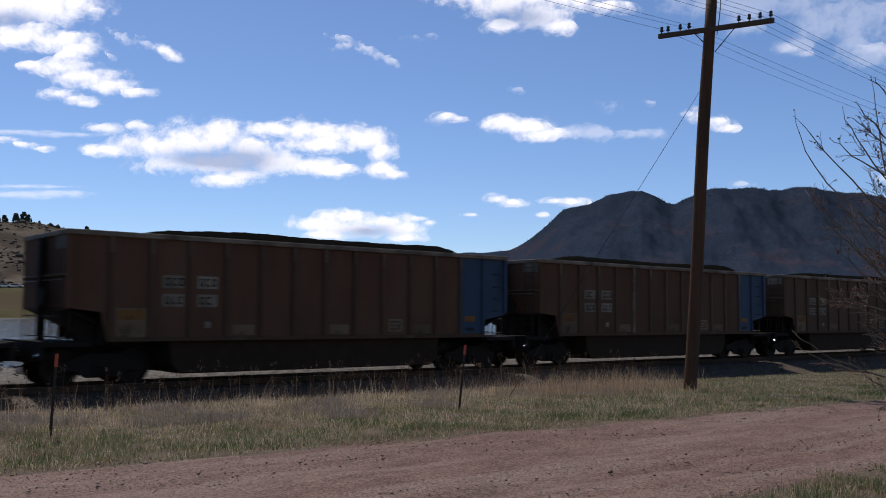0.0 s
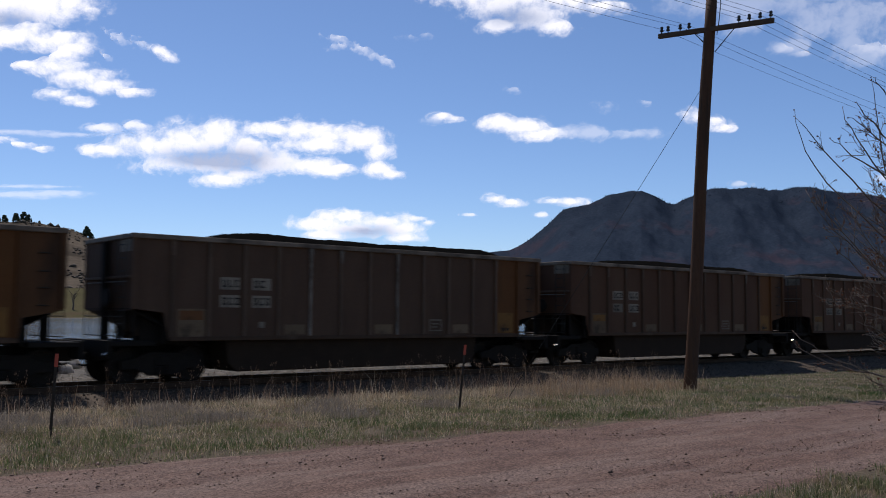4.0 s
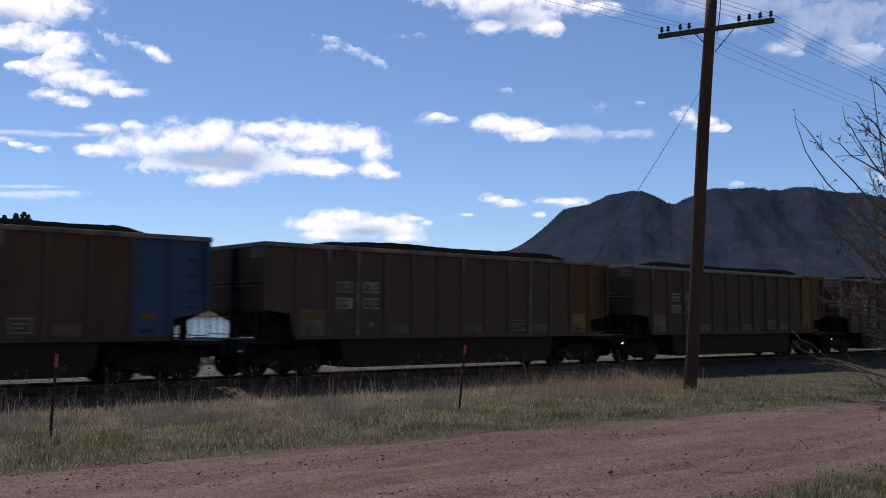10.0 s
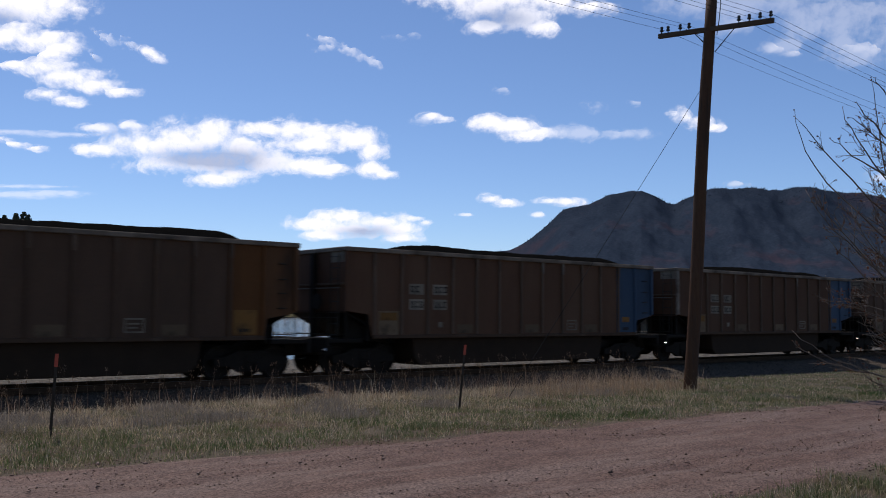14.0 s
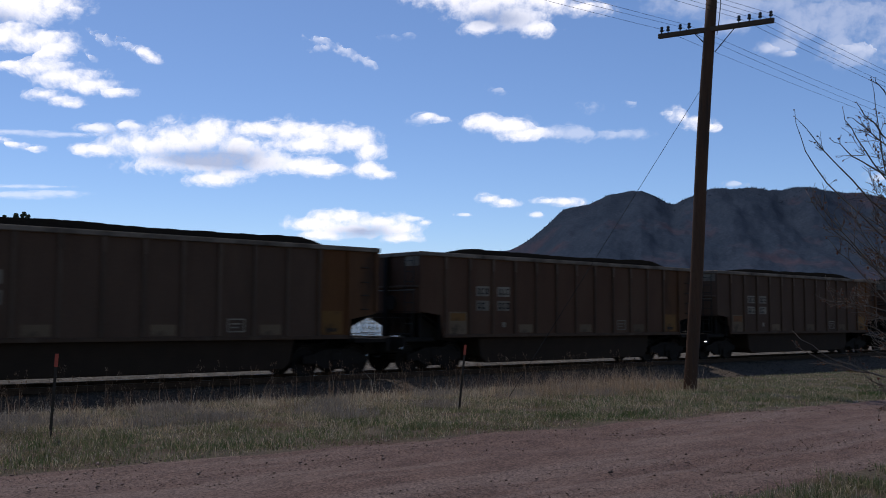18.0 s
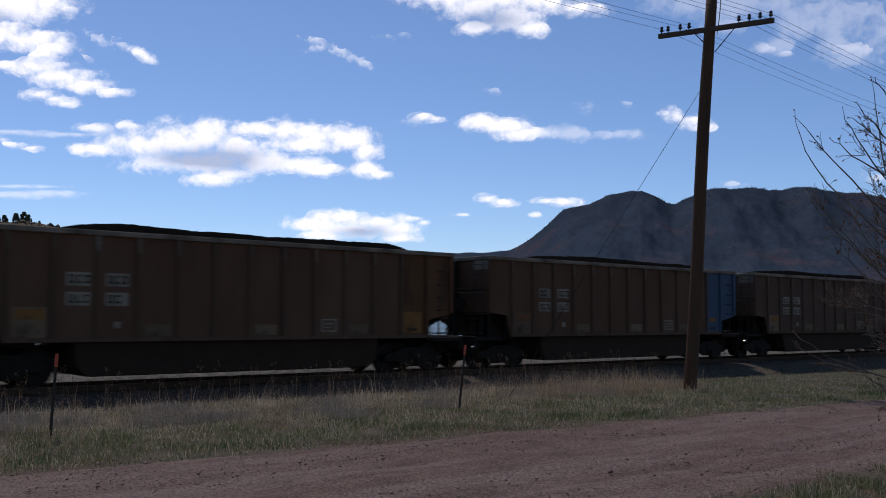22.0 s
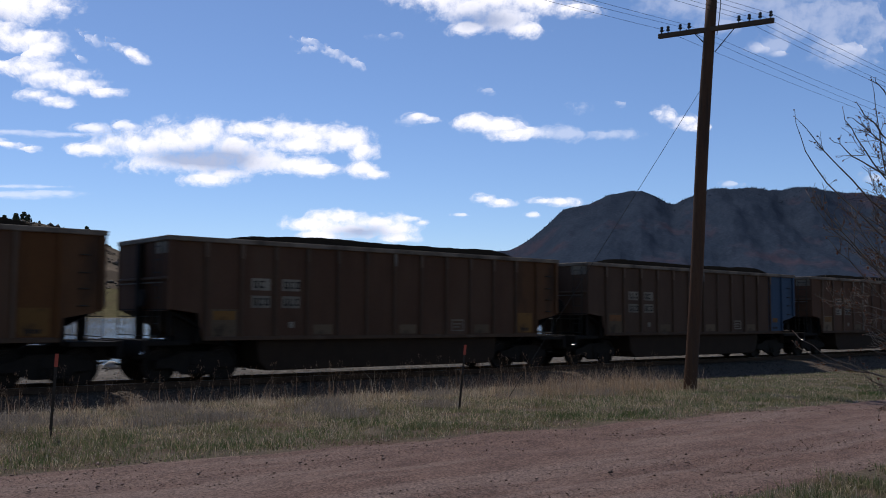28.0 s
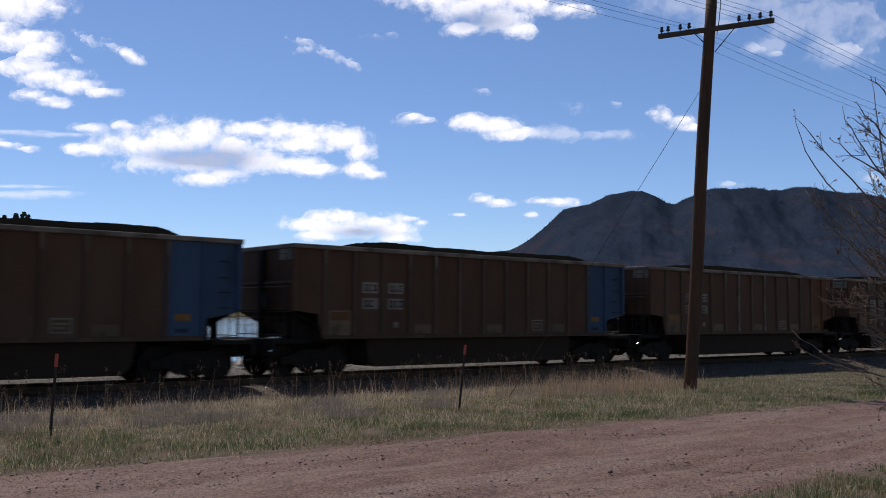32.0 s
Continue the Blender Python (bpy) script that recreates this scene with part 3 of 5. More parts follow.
def gondola_meshes():
    g = {}
    bm = bmesh.new()
    add_prism(bm, [(-BODY, 1.92), (-BODY + 0.85, 1.82), (-BODY + 0.98, SILL), (BODY - 1.0, SILL), (BODY - 0.93, 1.67), (BODY - 0.25, 1.80), (BODY, 1.86), (BODY, TOP - 0.12), (-BODY, TOP - 0.12)], 0, 0.012)
    g["side"] = finish(bm, "side_sheet", "steel_brown")
    bm = bmesh.new()
    add_prism(bm, [(-0.04, SILL + 0.05), (0.04, SILL + 0.05), (0.04, TOP - 0.12), (-0.04, TOP - 0.12)], -0.07, 0.0)
    g["post"] = finish(bm, "side_post", "post_brown", 0.012)
    bm = bmesh.new()
    add_prism(bm, [(-0.045, TOP - 0.52), (0.045, TOP - 0.52), (0.06, TOP - 0.131), (-0.06, TOP - 0.131)], -0.082, -0.069)
    g["post_head"] = finish(bm, "post_head", "post_brown", 0.004)
    bm = bmesh.new()
    add_prism(bm, [(-0.07, 1.90), (0.07, 1.90), (0.07, TOP - 0.12), (-0.07, TOP - 0.12)], -0.05, 0.05)
    g["corner"] = finish(bm, "corner_post", "post_brown", 0.012)
    bm = bmesh.new()
    add_box(bm, -BODY - 0.05, BODY + 0.05, -0.10, 0.07, TOP - 0.13, TOP)
    g["chord"] = finish(bm, "top_chord", "chord", 0.015)
    bm = bmesh.new()
    add_box(bm, BODY - 2.14, BODY + 0.056, -0.104, 0.03, TOP - 0.126, TOP + 0.004)
    g["chord_cap"] = finish(bm, "chord_cap", "paint_yellow", 0.012)
    bm = bmesh.new()
    add_box(bm, -0.08, 0.07, -SIDE + 0.08, SIDE - 0.08, TOP - 0.13, TOP - 0.003)
    g["end_chord"] = finish(bm, "end_chord", "chord", 0.015)
    bm = bmesh.new()
    add_box(bm, -0.006, 0.006, -SIDE, SIDE, 1.87, TOP - 0.12)
    g["end"] = finish(bm, "end_sheet", "steel_brown")
    bm = bmesh.new()
    add_box(bm, -0.16, 0.0, -0.09, 0.09, 1.85, TOP - 0.13)
    add_box(bm, -0.16, 0.02, -0.08, 0.08, 1.0, 1.87)
    # Near-black colour stands in for the shadow on this post.
    g["end_post"] = finish(bm, "end_post", "underframe_shaded", 0.012)
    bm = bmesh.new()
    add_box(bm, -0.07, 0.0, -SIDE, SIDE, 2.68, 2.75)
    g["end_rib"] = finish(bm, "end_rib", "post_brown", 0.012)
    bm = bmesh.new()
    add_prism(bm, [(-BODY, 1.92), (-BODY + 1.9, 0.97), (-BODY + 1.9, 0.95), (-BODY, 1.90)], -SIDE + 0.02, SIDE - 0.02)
    g["slope"] = finish(bm, "slope_sheet", "underframe_shaded")
    # Dark plate added to fill the void under the slope sheet with black.
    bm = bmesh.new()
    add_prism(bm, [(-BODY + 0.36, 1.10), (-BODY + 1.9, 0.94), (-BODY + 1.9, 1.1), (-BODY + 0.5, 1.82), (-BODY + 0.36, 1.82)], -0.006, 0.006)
    g["gusset"] = finish(bm, "gusset_plate", "underframe_shaded")
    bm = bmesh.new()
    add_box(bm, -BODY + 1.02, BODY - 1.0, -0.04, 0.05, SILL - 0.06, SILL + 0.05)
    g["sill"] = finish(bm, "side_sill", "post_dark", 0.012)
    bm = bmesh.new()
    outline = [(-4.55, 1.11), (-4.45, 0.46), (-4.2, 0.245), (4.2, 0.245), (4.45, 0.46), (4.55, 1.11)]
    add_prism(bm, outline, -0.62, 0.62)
    g["belly"] = finish(bm, "belly_tub", "belly_brown_shaded", 0.03)
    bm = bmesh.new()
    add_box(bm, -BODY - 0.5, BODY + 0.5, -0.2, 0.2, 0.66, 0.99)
    g["centre"] = finish(bm, "centre_sill", "underframe_shaded", 0.015)
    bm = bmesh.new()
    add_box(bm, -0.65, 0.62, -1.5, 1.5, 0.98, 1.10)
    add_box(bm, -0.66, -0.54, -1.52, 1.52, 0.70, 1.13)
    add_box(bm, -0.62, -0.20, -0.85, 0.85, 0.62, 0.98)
    g["deck"] = finish(bm, "end_platform", "underframe_shaded", 0.01)
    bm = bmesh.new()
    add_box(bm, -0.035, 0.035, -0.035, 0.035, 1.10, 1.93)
    g["strut"] = finish(bm, "platform_strut", "underframe_shaded")
    bm = bmesh.new()
    add_tube(bm, [(0, 0, 0), (0, 0, 2.55)], 0.014, 6)
    add_tube(bm, [(0, 0.42, 0), (0, 0.42, 2.55)], 0.014, 6)
    for i in range(8):
        add_tube(bm, [(0, 0, 0.1 + 0.33 * i), (0, 0.42, 0.1 + 0.33 * i)], 0.011, 5)
    g["ladder"] = finish(bm, "ladder", "iron")
    bm = bmesh.new()
    add_tube(bm, [(-0.11, 0, -0.03), (-0.10, -0.08, -0.02), (0.10, -0.08, -0.02), (0.11, 0, -0.03)], 0.016, 6)
    g["grab"] = finish(bm, "grab_iron", "iron")
    bm = bmesh.new()
    for y in (-1.3, -0.85, -0.4, 0.45, 0.9, 1.35):
        add_tube(bm, [(0, y, 1.10), (0, y, 1.88)], 0.016, 6)
    for z in (1.22, 1.72):
        add_tube(bm, [(0, -1.35, z), (0, 1.38, z)], 0.014, 6)
    g["railing"] = finish(bm, "platform_railing", "iron")
    bm = bmesh.new()
    add_tube(bm, [(0, -1.36, 2.60), (0, 1.36, 2.60)], 0.014, 6)
    g["handrail"] = finish(bm, "handrail", "chord_pale")
    bm = bmesh.new()
    add_box(bm, -0.45, 0.18, -0.12, 0.12, 0.68, 0.88)
    add_box(bm, 0.10, 0.36, -0.20, 0.06, 0.62, 0.96)
    add_box(bm, 0.18, 0.41, 0.0, 0.18, 0.64, 0.94)
    add_box(bm, -0.10, 0.12, -0.30, 0.30, 0.60, 0.80)
    g["coupler"] = finish(bm, "coupler", "cast_steel", 0.025)
    bm = bmesh.new()
    add_tube(bm, [(0, 0, 0.78), (0.10, 0, 0.55), (0.28, 0.03, 0.47), (0.42, 0.04, 0.52)], 0.03, 7)
    g["hose"] = finish(bm, "air_hose", "tyre", 0, True)
    bm = bmesh.new()
    add_lathe(bm, [(-0.02, 0.02), (-0.02, 0.24), (0.02, 0.24), (0.02, 0.02)], "x", 16)
    g["brake"] = finish(bm, "brake_wheel", "cast_steel")
    bm = bmesh.new()
    add_lathe(bm, [(-0.45, 0.05), (-0.42, 0.17), (0.42, 0.17), (0.45, 0.05)], "x", 14)
    g["reservoir"] = finish(bm, "air_reservoir", "underframe_shaded", 0, True)
    bm = bmesh.new()
    add_box(bm, -0.10, 0.10, -0.06, 0.05, -0.02, 0.02)
    g["bearing_glint"] = finish(bm, "uncoupling_lever", "bright_steel", 0.02)
    # marks
    for name, w, h in (("mark_plate", 0.58, 0.33), ("data_plate", 0.66, 0.28), ("reflector", 0.66, 0.24), ("patch", 0.78, 0.74), ("dot_plate", 0.17, 0.17)):
        bm = bmesh.new()
        add_box(bm, -w / 2, w / 2, -0.004, 0.0, -h / 2, h / 2)
        g[name] = finish(bm, name, "plate_white")
    for j in range(4):
        rr = random.Random(40 + j)
        bm = bmesh.new()
        x = -0.22
        while x < 0.16:
            w = rr.uniform(0.10, 0.15)
            add_box(bm, x, x + w, -0.0065, -0.004, -0.10, -0.055)
            add_box(bm, x, x + 0.035, -0.0066, -0.004, -0.10, 0.10)
            if rr.random() < 0.8:
                add_box(bm, x, x + w, -0.0067, -0.004, 0.06, 0.10)
            if rr.random() < 0.6:
                add_box(bm, x + w - 0.035, x + w, -0.0068, -0.004, -0.10, 0.10)
            x += w + 0.06
        g["bars%d" % j] = finish(bm, "mark_bars", "plate_ink")
    bm = bmesh.new()
    add_box(bm, -0.004, 0.0, -0.36, 0.36, -0.16, 0.16)
    g["end_plate"] = finish(bm, "end_plate", "plate_white")
    bm = bmesh.new()
    for i in range(5):
        add_box(bm, -0.17 + 0.075 * i, -0.115 + 0.075 * i, -0.0065, -0.004, -0.05, 0.05)
    g["smudge"] = finish(bm, "stencil_bars", "plate_ink")
    bm = bmesh.new()
    for x0, x1, z0, z1 in ((-0.26, 0.26, 0.15, 0.19), (-0.26, 0.26, -0.18, -0.14), (-0.26, -0.22, -0.14, 0.15), (0.22, 0.26, -0.14, 0.15), (-0.17, 0.15, 0.03, 0.07), (-0.17, 0.08, -0.07, -0.03)):
        add_box(bm, x0, x1, -0.004, 0.0, z0, z1)
    g["stencil"] = finish(bm, "stencil_box", "plate_white")
    # painted end panels that follow the body's cut corner
    for name, x0, x1, low0, low1 in (("panel_in", BODY - 2.14, BODY - 1.10, SILL + 0.07, SILL + 0.07), ("panel_out", BODY - 1.08, BODY - 0.01, SILL + 0.10, 1.87)):
        bm = bmesh.new()
        out = [(x0, low0), (x1, low1), (x1, TOP - 0.14), (x0, TOP - 0.14)] if name == "panel_in" else [(x0, low0), (BODY - 1.0, low0), (BODY - 0.935, 1.68), (BODY - 0.25, 1.81), (x1, low1), (x1, TOP - 0.14), (x0, TOP - 0.14)]
        add_prism(bm, out, -0.006, 0.0)
        g[name] = finish(bm, "painted_panel", "paint_blue")
    # bogie
    bm = bmesh.new()
    outline = [(-1.12, 0.36), (-1.12, 0.60), (-0.72, 0.64), (-0.45, 0.80), (0.45, 0.80), (0.72, 0.64), (1.12, 0.60), (1.12, 0.36), (0.70, 0.40), (0.38, 0.20), (-0.38, 0.20), (-0.70, 0.40)]
    add_prism(bm, outline, -0.07, 0.07)
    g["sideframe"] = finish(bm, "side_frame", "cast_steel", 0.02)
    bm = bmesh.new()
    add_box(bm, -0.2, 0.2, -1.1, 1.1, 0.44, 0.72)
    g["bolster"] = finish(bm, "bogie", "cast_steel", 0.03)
    bm = bmesh.new()
    add_lathe(bm, [(0.22 + 0.22 * i / 10, 0.055 + 0.012 * (i % 2)) for i in range(11)], "z", 10)
    g["springs"] = finish(bm, "coil_spring", "cast_steel", 0, True)
    bm = bmesh.new()
    add_lathe(bm, [(-0.09, 0.02), (-0.09, 0.07), (0.09, 0.085), (0.09, 0.02)], "y", 12)
    g["bearing"] = finish(bm, "bearing_cap", "cast_steel", 0, True)
    bm = bmesh.new()
    for sgn in (-1, 1):
        y = sgn * 0.7525
        add_lathe(bm, [(y - sgn * 0.075, 0.06), (y - sgn * 0.075, WHEEL_R + 0.025), (y - sgn * 0.05, WHEEL_R + 0.025), (y - sgn * 0.04, WHEEL_R), (y + sgn * 0.06, WHEEL_R - 0.004), (y + sgn * 0.062, WHEEL_R - 0.06), (y + sgn * 0.02, WHEEL_R - 0.08), (y + sgn * 0.02, 0.16), (y + sgn * 0.07, 0.13), (y + sgn * 0.07, 0.06)], "y", 28)
    add_lathe(bm, [(-1.0, 0.075), (1.0, 0.075)], "y", 14)
    for k in range(3):
        a = k * 2 * math.pi / 3
        for sgn in (-1, 1):
            add_box(bm, -0.03, 0.03, -0.012, 0.012, -0.03, 0.03, Matrix.Translation((0.26 * math.cos(a), sgn * 0.79, 0.26 * math.sin(a))))
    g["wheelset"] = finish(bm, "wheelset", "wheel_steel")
    return g


G = gondola_meshes()
ROLL = [(f / FPS, travelled(f / FPS) / WHEEL_R) for f in range(0, int(SECONDS * FPS) + 1, 2)]
ROLLING = {}


GREYED = {-2, 2, 3, 4, 5, 8, 10, 14, 19}   # wagons weathered to a greyer brown
RIBBED = {-1, 2, 5, 6, 7, 10, 13, 16, 17}   # wagons whose posts have worn paler than the sheets


def gondola(panel, post_pale=(), top="chord", corner_pale=False, seed=0):
    """An open coal wagon; +x is the way it goes, -y the side towards the road. Its foot is on the rail heads."""
    rr = random.Random(seed)
    car = new("coal_gondola")
    steel = "steel_grey" if seed - 10 in GREYED else "steel_brown"
    paint = {"blue": "paint_blue", "orange": "paint_orange", "yellow": "paint_yellow", "rust": "paint_rust"}[panel]
    outer = paint if panel == "blue" else "paint_rust"
    for side, turn in ((-1, 0), (1, 180)):
        m = Matrix.Translation((0, side * SIDE, 0))
        piece("side_sheet", G["side"], car, Matrix.Translation((0, side * SIDE - (0.012 if side > 0 else 0), 0)), mat=steel)
        piece("top_chord", G["chord"], car, m @ pose(0, 0, 0, 0, 0, turn), mat=top if top != "chord" else None)
        piece("side_sill", G["sill"], car, Matrix.Translation((0, side * SIDE, 0)))
        for i in range(13):
            pale = side < 0 and i in post_pale
            x = -BODY + 1.05 + 1.038 * i if side < 0 else BODY - 1.05 - 1.038 * i
            if i == 12:
                x -= 0.04 * side * -1
            ob = piece("side_post", G["post"], car, pose(x, side * SIDE, 0, 0, 0, turn), mat="post_pale" if pale else None if seed - 10 in RIBBED else "post_dark")
            if side < 0 and i < 12:
                piece("post_head", G["post_head"], car, pose(x, -SIDE, 0), mat="post_pale" if pale or rr.random() < 0.12 else None)
            if i == 12 and side < 0:
                ob.material_slots[0].link = "OBJECT"
                ob.material_slots[0].material = MATS[paint]
        for e in (-1, 1):
            pale = corner_pale and side < 0 and e < 0
            piece("corner_post", G["corner"], car, pose(e * (BODY - 0.05), side * (SIDE + 0.03), 0), mat="post_pale" if pale else (outer if e > 0 and side < 0 else steel))
            for z in (1.99, 2.40, 2.79, 3.22) if e * side < 0 else ():
                piece("grab_iron", G["grab"], car, pose(e * (BODY - 0.48), side * SIDE, z, 0, 0, turn))
            if e * side > 0:
                piece("platform_strut", G["strut"], car, pose(e * (BODY - 0.12), side * (SIDE - 0.12), 0))
            piece("platform_strut", G["strut"], car, pose(e * (BODY - 0.9), side * (SIDE - 0.12), -0.08))
    for e in (-1, 1):
        turn = 0 if e < 0 else 180
        piece("end_sheet", G["end"], car, pose(e * (BODY - 0.01), 0, 0), mat=steel)
        piece("end_chord", G["end_chord"], car, pose(e * (BODY - 0.01), 0, 0, 0, 0, turn))
        piece("end_post", G["end_post"], car, pose(e * (BODY - 0.004), 0, 0, 0, 0, turn), "wide centre post", "post_pale" if corner_pale and e < 0 else None)
        piece("end_plate", G["end_plate"], car, pose(e * (BODY + 0.005), e * (SIDE - 0.40), TOP - 0.29, 0, 0, turn), "pale worn plate")
        piece("end_rib", G["end_rib"], car, pose(e * (BODY - 0.004), 0, 0, 0, 0, turn))
        piece("slope_sheet", G["slope"], car, pose(0, 0, 0, 0, 0, turn))
        for y in (0.0,) if e > 0 else (-1.25,):
            piece("gusset_plate", G["gusset"], car, pose(0, y, 0, 0, 0, turn))
        piece("end_platform", G["deck"], car, pose(e * (BODY - 0.1), 0, 0, 0, 0, turn))
        piece("ladder", G["ladder"], car, pose(e * (BODY + 0.13), -e * -1.45 if e > 0 else -1.45, 1.11, 0, 0, turn))
        piece("handrail", G["handrail"], car, pose(e * (BODY + 0.07), 0.08 * e, 0))
        piece("platform_railing", G["railing"], car, pose(e * (BODY + 0.10), 0, 0))
        piece("coupler", G["coupler"], car, pose(e * (BODY + 0.5), 0, 0, 0, 0, 180 - turn), "cast steel knuckle coupler")
        piece("air_hose", G["hose"], car, pose(e * (BODY + 0.42), 0.35 * e, 0, 0, 0, 180 - turn))
    # Bright box added and tilted so the sun glints off it towards the eye.
    piece("uncoupling_lever", G["bearing_glint"], car, pose(-BODY - 0.55, -1.46, 0.82, 0, -38, 0), "bright bare steel lever")
    piece("brake_wheel", G["brake"], car, pose(-BODY - 0.16, -0.35, 2.2))
    piece("air_reservoir", G["reservoir"], car, pose(-BODY + 1.35, 0.5, 1.02))
    piece("centre_sill", G["centre"], car)
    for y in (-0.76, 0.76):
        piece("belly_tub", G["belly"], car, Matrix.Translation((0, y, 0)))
    piece("painted_panel", G["panel_in"], car, Matrix.Translation((0, -SIDE, 0)), panel + " painted end panel", paint)
    piece("painted_panel", G["panel_out"], car, Matrix.Translation((0, -SIDE, 0)), panel + " painted end panel" if panel == "blue" else "rust brown painted end panel", outer)
    if panel == "yellow":
        piece("chord_cap", G["chord_cap"], car, Matrix.Translation((0, -SIDE, 0)), "yellow painted length of the top chord")
    skin = -SIDE - 0.001
    for j, (x, z) in enumerate(((-4.58, 2.615), (-3.63, 2.615), (-4.58, 2.14), (-3.63, 2.14))):
        p = piece("mark_plate", G["mark_plate"], car, pose(x, skin, z), "off-white plate with dark lettering bars")
        piece("lettering", G["bars%d" % ((j + seed) % 4)], p)
    piece("dot_plate", G["dot_plate"], car, pose(-3.6, skin, 1.51), "small white square")
    for x in (-2.55, 0.55, 3.65):
        piece("data_plate", G["data_plate"], car, pose(x, skin, 1.38), "faded tan patch", "plate_tan")
    piece("stencil_box", G["stencil"], car, pose(2.6, skin, 1.49), "outlined white stencil")
    patch = piece("patch", G["patch"], car, pose(-5.66, skin + 0.0005, 1.56), "faded tan paint patch", "plate_tan")
    piece("reflector", G["reflector"], patch, pose(0, -0.004, 0.2), "faded amber panel", "plate_amber" if seed % 3 else "plate_rust")
    if panel == "blue":
        piece("reflector", G["reflector"], car, pose(BODY - 1.62, skin - 0.006, 1.70), "amber panel", "plate_amber").matrix_basis @= Matrix.Diagonal((0.66, 1, 0.8, 1))
    else:
        piece("patch", G["patch"], car, pose(BODY - 1.60, skin - 0.006, 1.58), "faded ochre paint patch", "plate_amber").matrix_basis @= Matrix.Diagonal((0.9, 1, 0.9, 1))
    piece("stencil_bars", G["smudge"], car, pose(BODY - 1.64, skin - 0.0065, 1.36))
    for e in (-1, 1):
        bogie = piece("bogie", G["bolster"], car, pose(e * 6.17, 0, 0), "cast steel three-piece bogie")
        for side in (-1, 1):
            piece("side_frame", G["sideframe"], bogie, pose(0, side * 1.0, 0))
            for x in (-0.12, 0.12):
                piece("coil_spring", G["springs"], bogie, pose(x, side * 1.1, 0))
        for ax in (-1, 1):
            w = piece("wheelset", G["wheelset"], bogie, pose(ax * 0.889, 0, WHEEL_R), "worn steel wheelset")
            w["axle"] = ax
    return car


def coal_mesh(seed):
    rows, cols = 90, 22
    s, c = np.meshgrid(np.linspace(-1, 1, rows), np.linspace(-1, 1, cols), indexing="ij")
    r = np.random.RandomState(seed)
    ends = smooth_step(1.0, 0.72 + 0.06 * r.rand(), s) * smooth_step(-1.0, -0.55 + 0.25 * r.rand(), s)
    crown = (1 - np.abs(c) ** 2.2)
    x, y = s * (BODY - 0.1), c * (SIDE - 0.09)
    z = TOP - 0.36 + ends * (0.24 + 0.42 * crown) + 0.08 * wobble(x, y, 6, seed, 2) * ends + 0.018 * wobble(x, y, 1.1, seed + 1) + 0.012 * r.uniform(-1, 1, s.shape)
    z = np.where(np.abs(c) > 0.97, np.minimum(z, TOP - 0.1), z)
    return indexed_mesh("coal_load", np.stack([x, y, z], -1).reshape(-1, 3), grid_quads(rows, cols), "coal", False)


# panel colour, posts with pale worn paint, chord, pale corner; from the head of what passes to the tail
CARS = [(-4, "orange", (), "chord", False), (-3, "orange", (), "chord", False), (-2, "orange", (), "chord", False), (-1, "blue", (4,), "chord", False),
        (0, "blue", (), "chord", False), (1, "orange", (), "chord", False), (2, "orange", (4, 7), "chord", False), (3, "orange", (), "chord", True),
        (4, "yellow", (), "chord_pale", False), (5, "orange", (2, 9), "chord", False), (6, "blue", (), "chord", True), (7, "blue", (), "chord", False),
        (8, "orange", (), "chord", False), (9, "rust", (), "chord", False), (10, "orange", (), "chord", False), (11, "blue", (), "chord", False),
        (12, "rust", (), "chord", False), (13, "orange", (4, 9, 10), "chord", False), (14, "blue", (), "chord", False), (15, "rust", (), "chord", False),
        (16, "orange", (5, 7), "chord", False), (17, "blue", (), "chord", False), (18, "blue", (), "chord", False), (19, "orange", (), "chord", False), (20, "orange", (), "chord", False)]
COALS = [coal_mesh(11 + i) for i in range(5)]
TRAIN = []
for number, panel, pale, top, corner in CARS:
    wagon = gondola(panel, pale, top, corner, number + 10)
    extra = ", pale worn posts" if pale else ", pale chord" if top != "chord" else ", pale corner post" if corner else ""
    tagged(wagon, "brown coal gondola with %s painted end panel%s" % (panel, extra), "freight wagon", "wagons of the coal train")
    load = tagged(piece("coal_load", COALS[number % 5]), "heaped black coal filling an open wagon", "coal", "coal loads")
    TRAIN.append((wagon, load, 14.86 - CAR_PITCH * number))

# ---- beside the track ----


def telegraph_pole(name, foot, lean_x, lean_y):
    """A leaning wooden pole with one crossarm across the line; the arm's pins carry the wires."""
    p = new(name)
    bm = bmesh.new()
    pts = [(lean_x * z + 0.02 * math.sin(z * 0.7), lean_y * z, z) for z in (-0.5, 0.0, 1.0, 2.4, 3.9, 5.3, 6.8, 8.25, 9.7, 10.88)]
    add_tube(bm, pts, [0.180, 0.175, 0.173, 0.171, 0.169, 0.167, 0.165, 0.160, 0.151, 0.146], 16)
    part("shaft", bm, "pole_wood", p, "reddish weathered wooden pole", 0, True)
    return p


POLE_FOOT = place(21.1, 14.76)
POLE_FOOT.z = ground_at(21.1, 14.76)
ARM_Z = 9.69
LEAN = (0.072, 0.0)


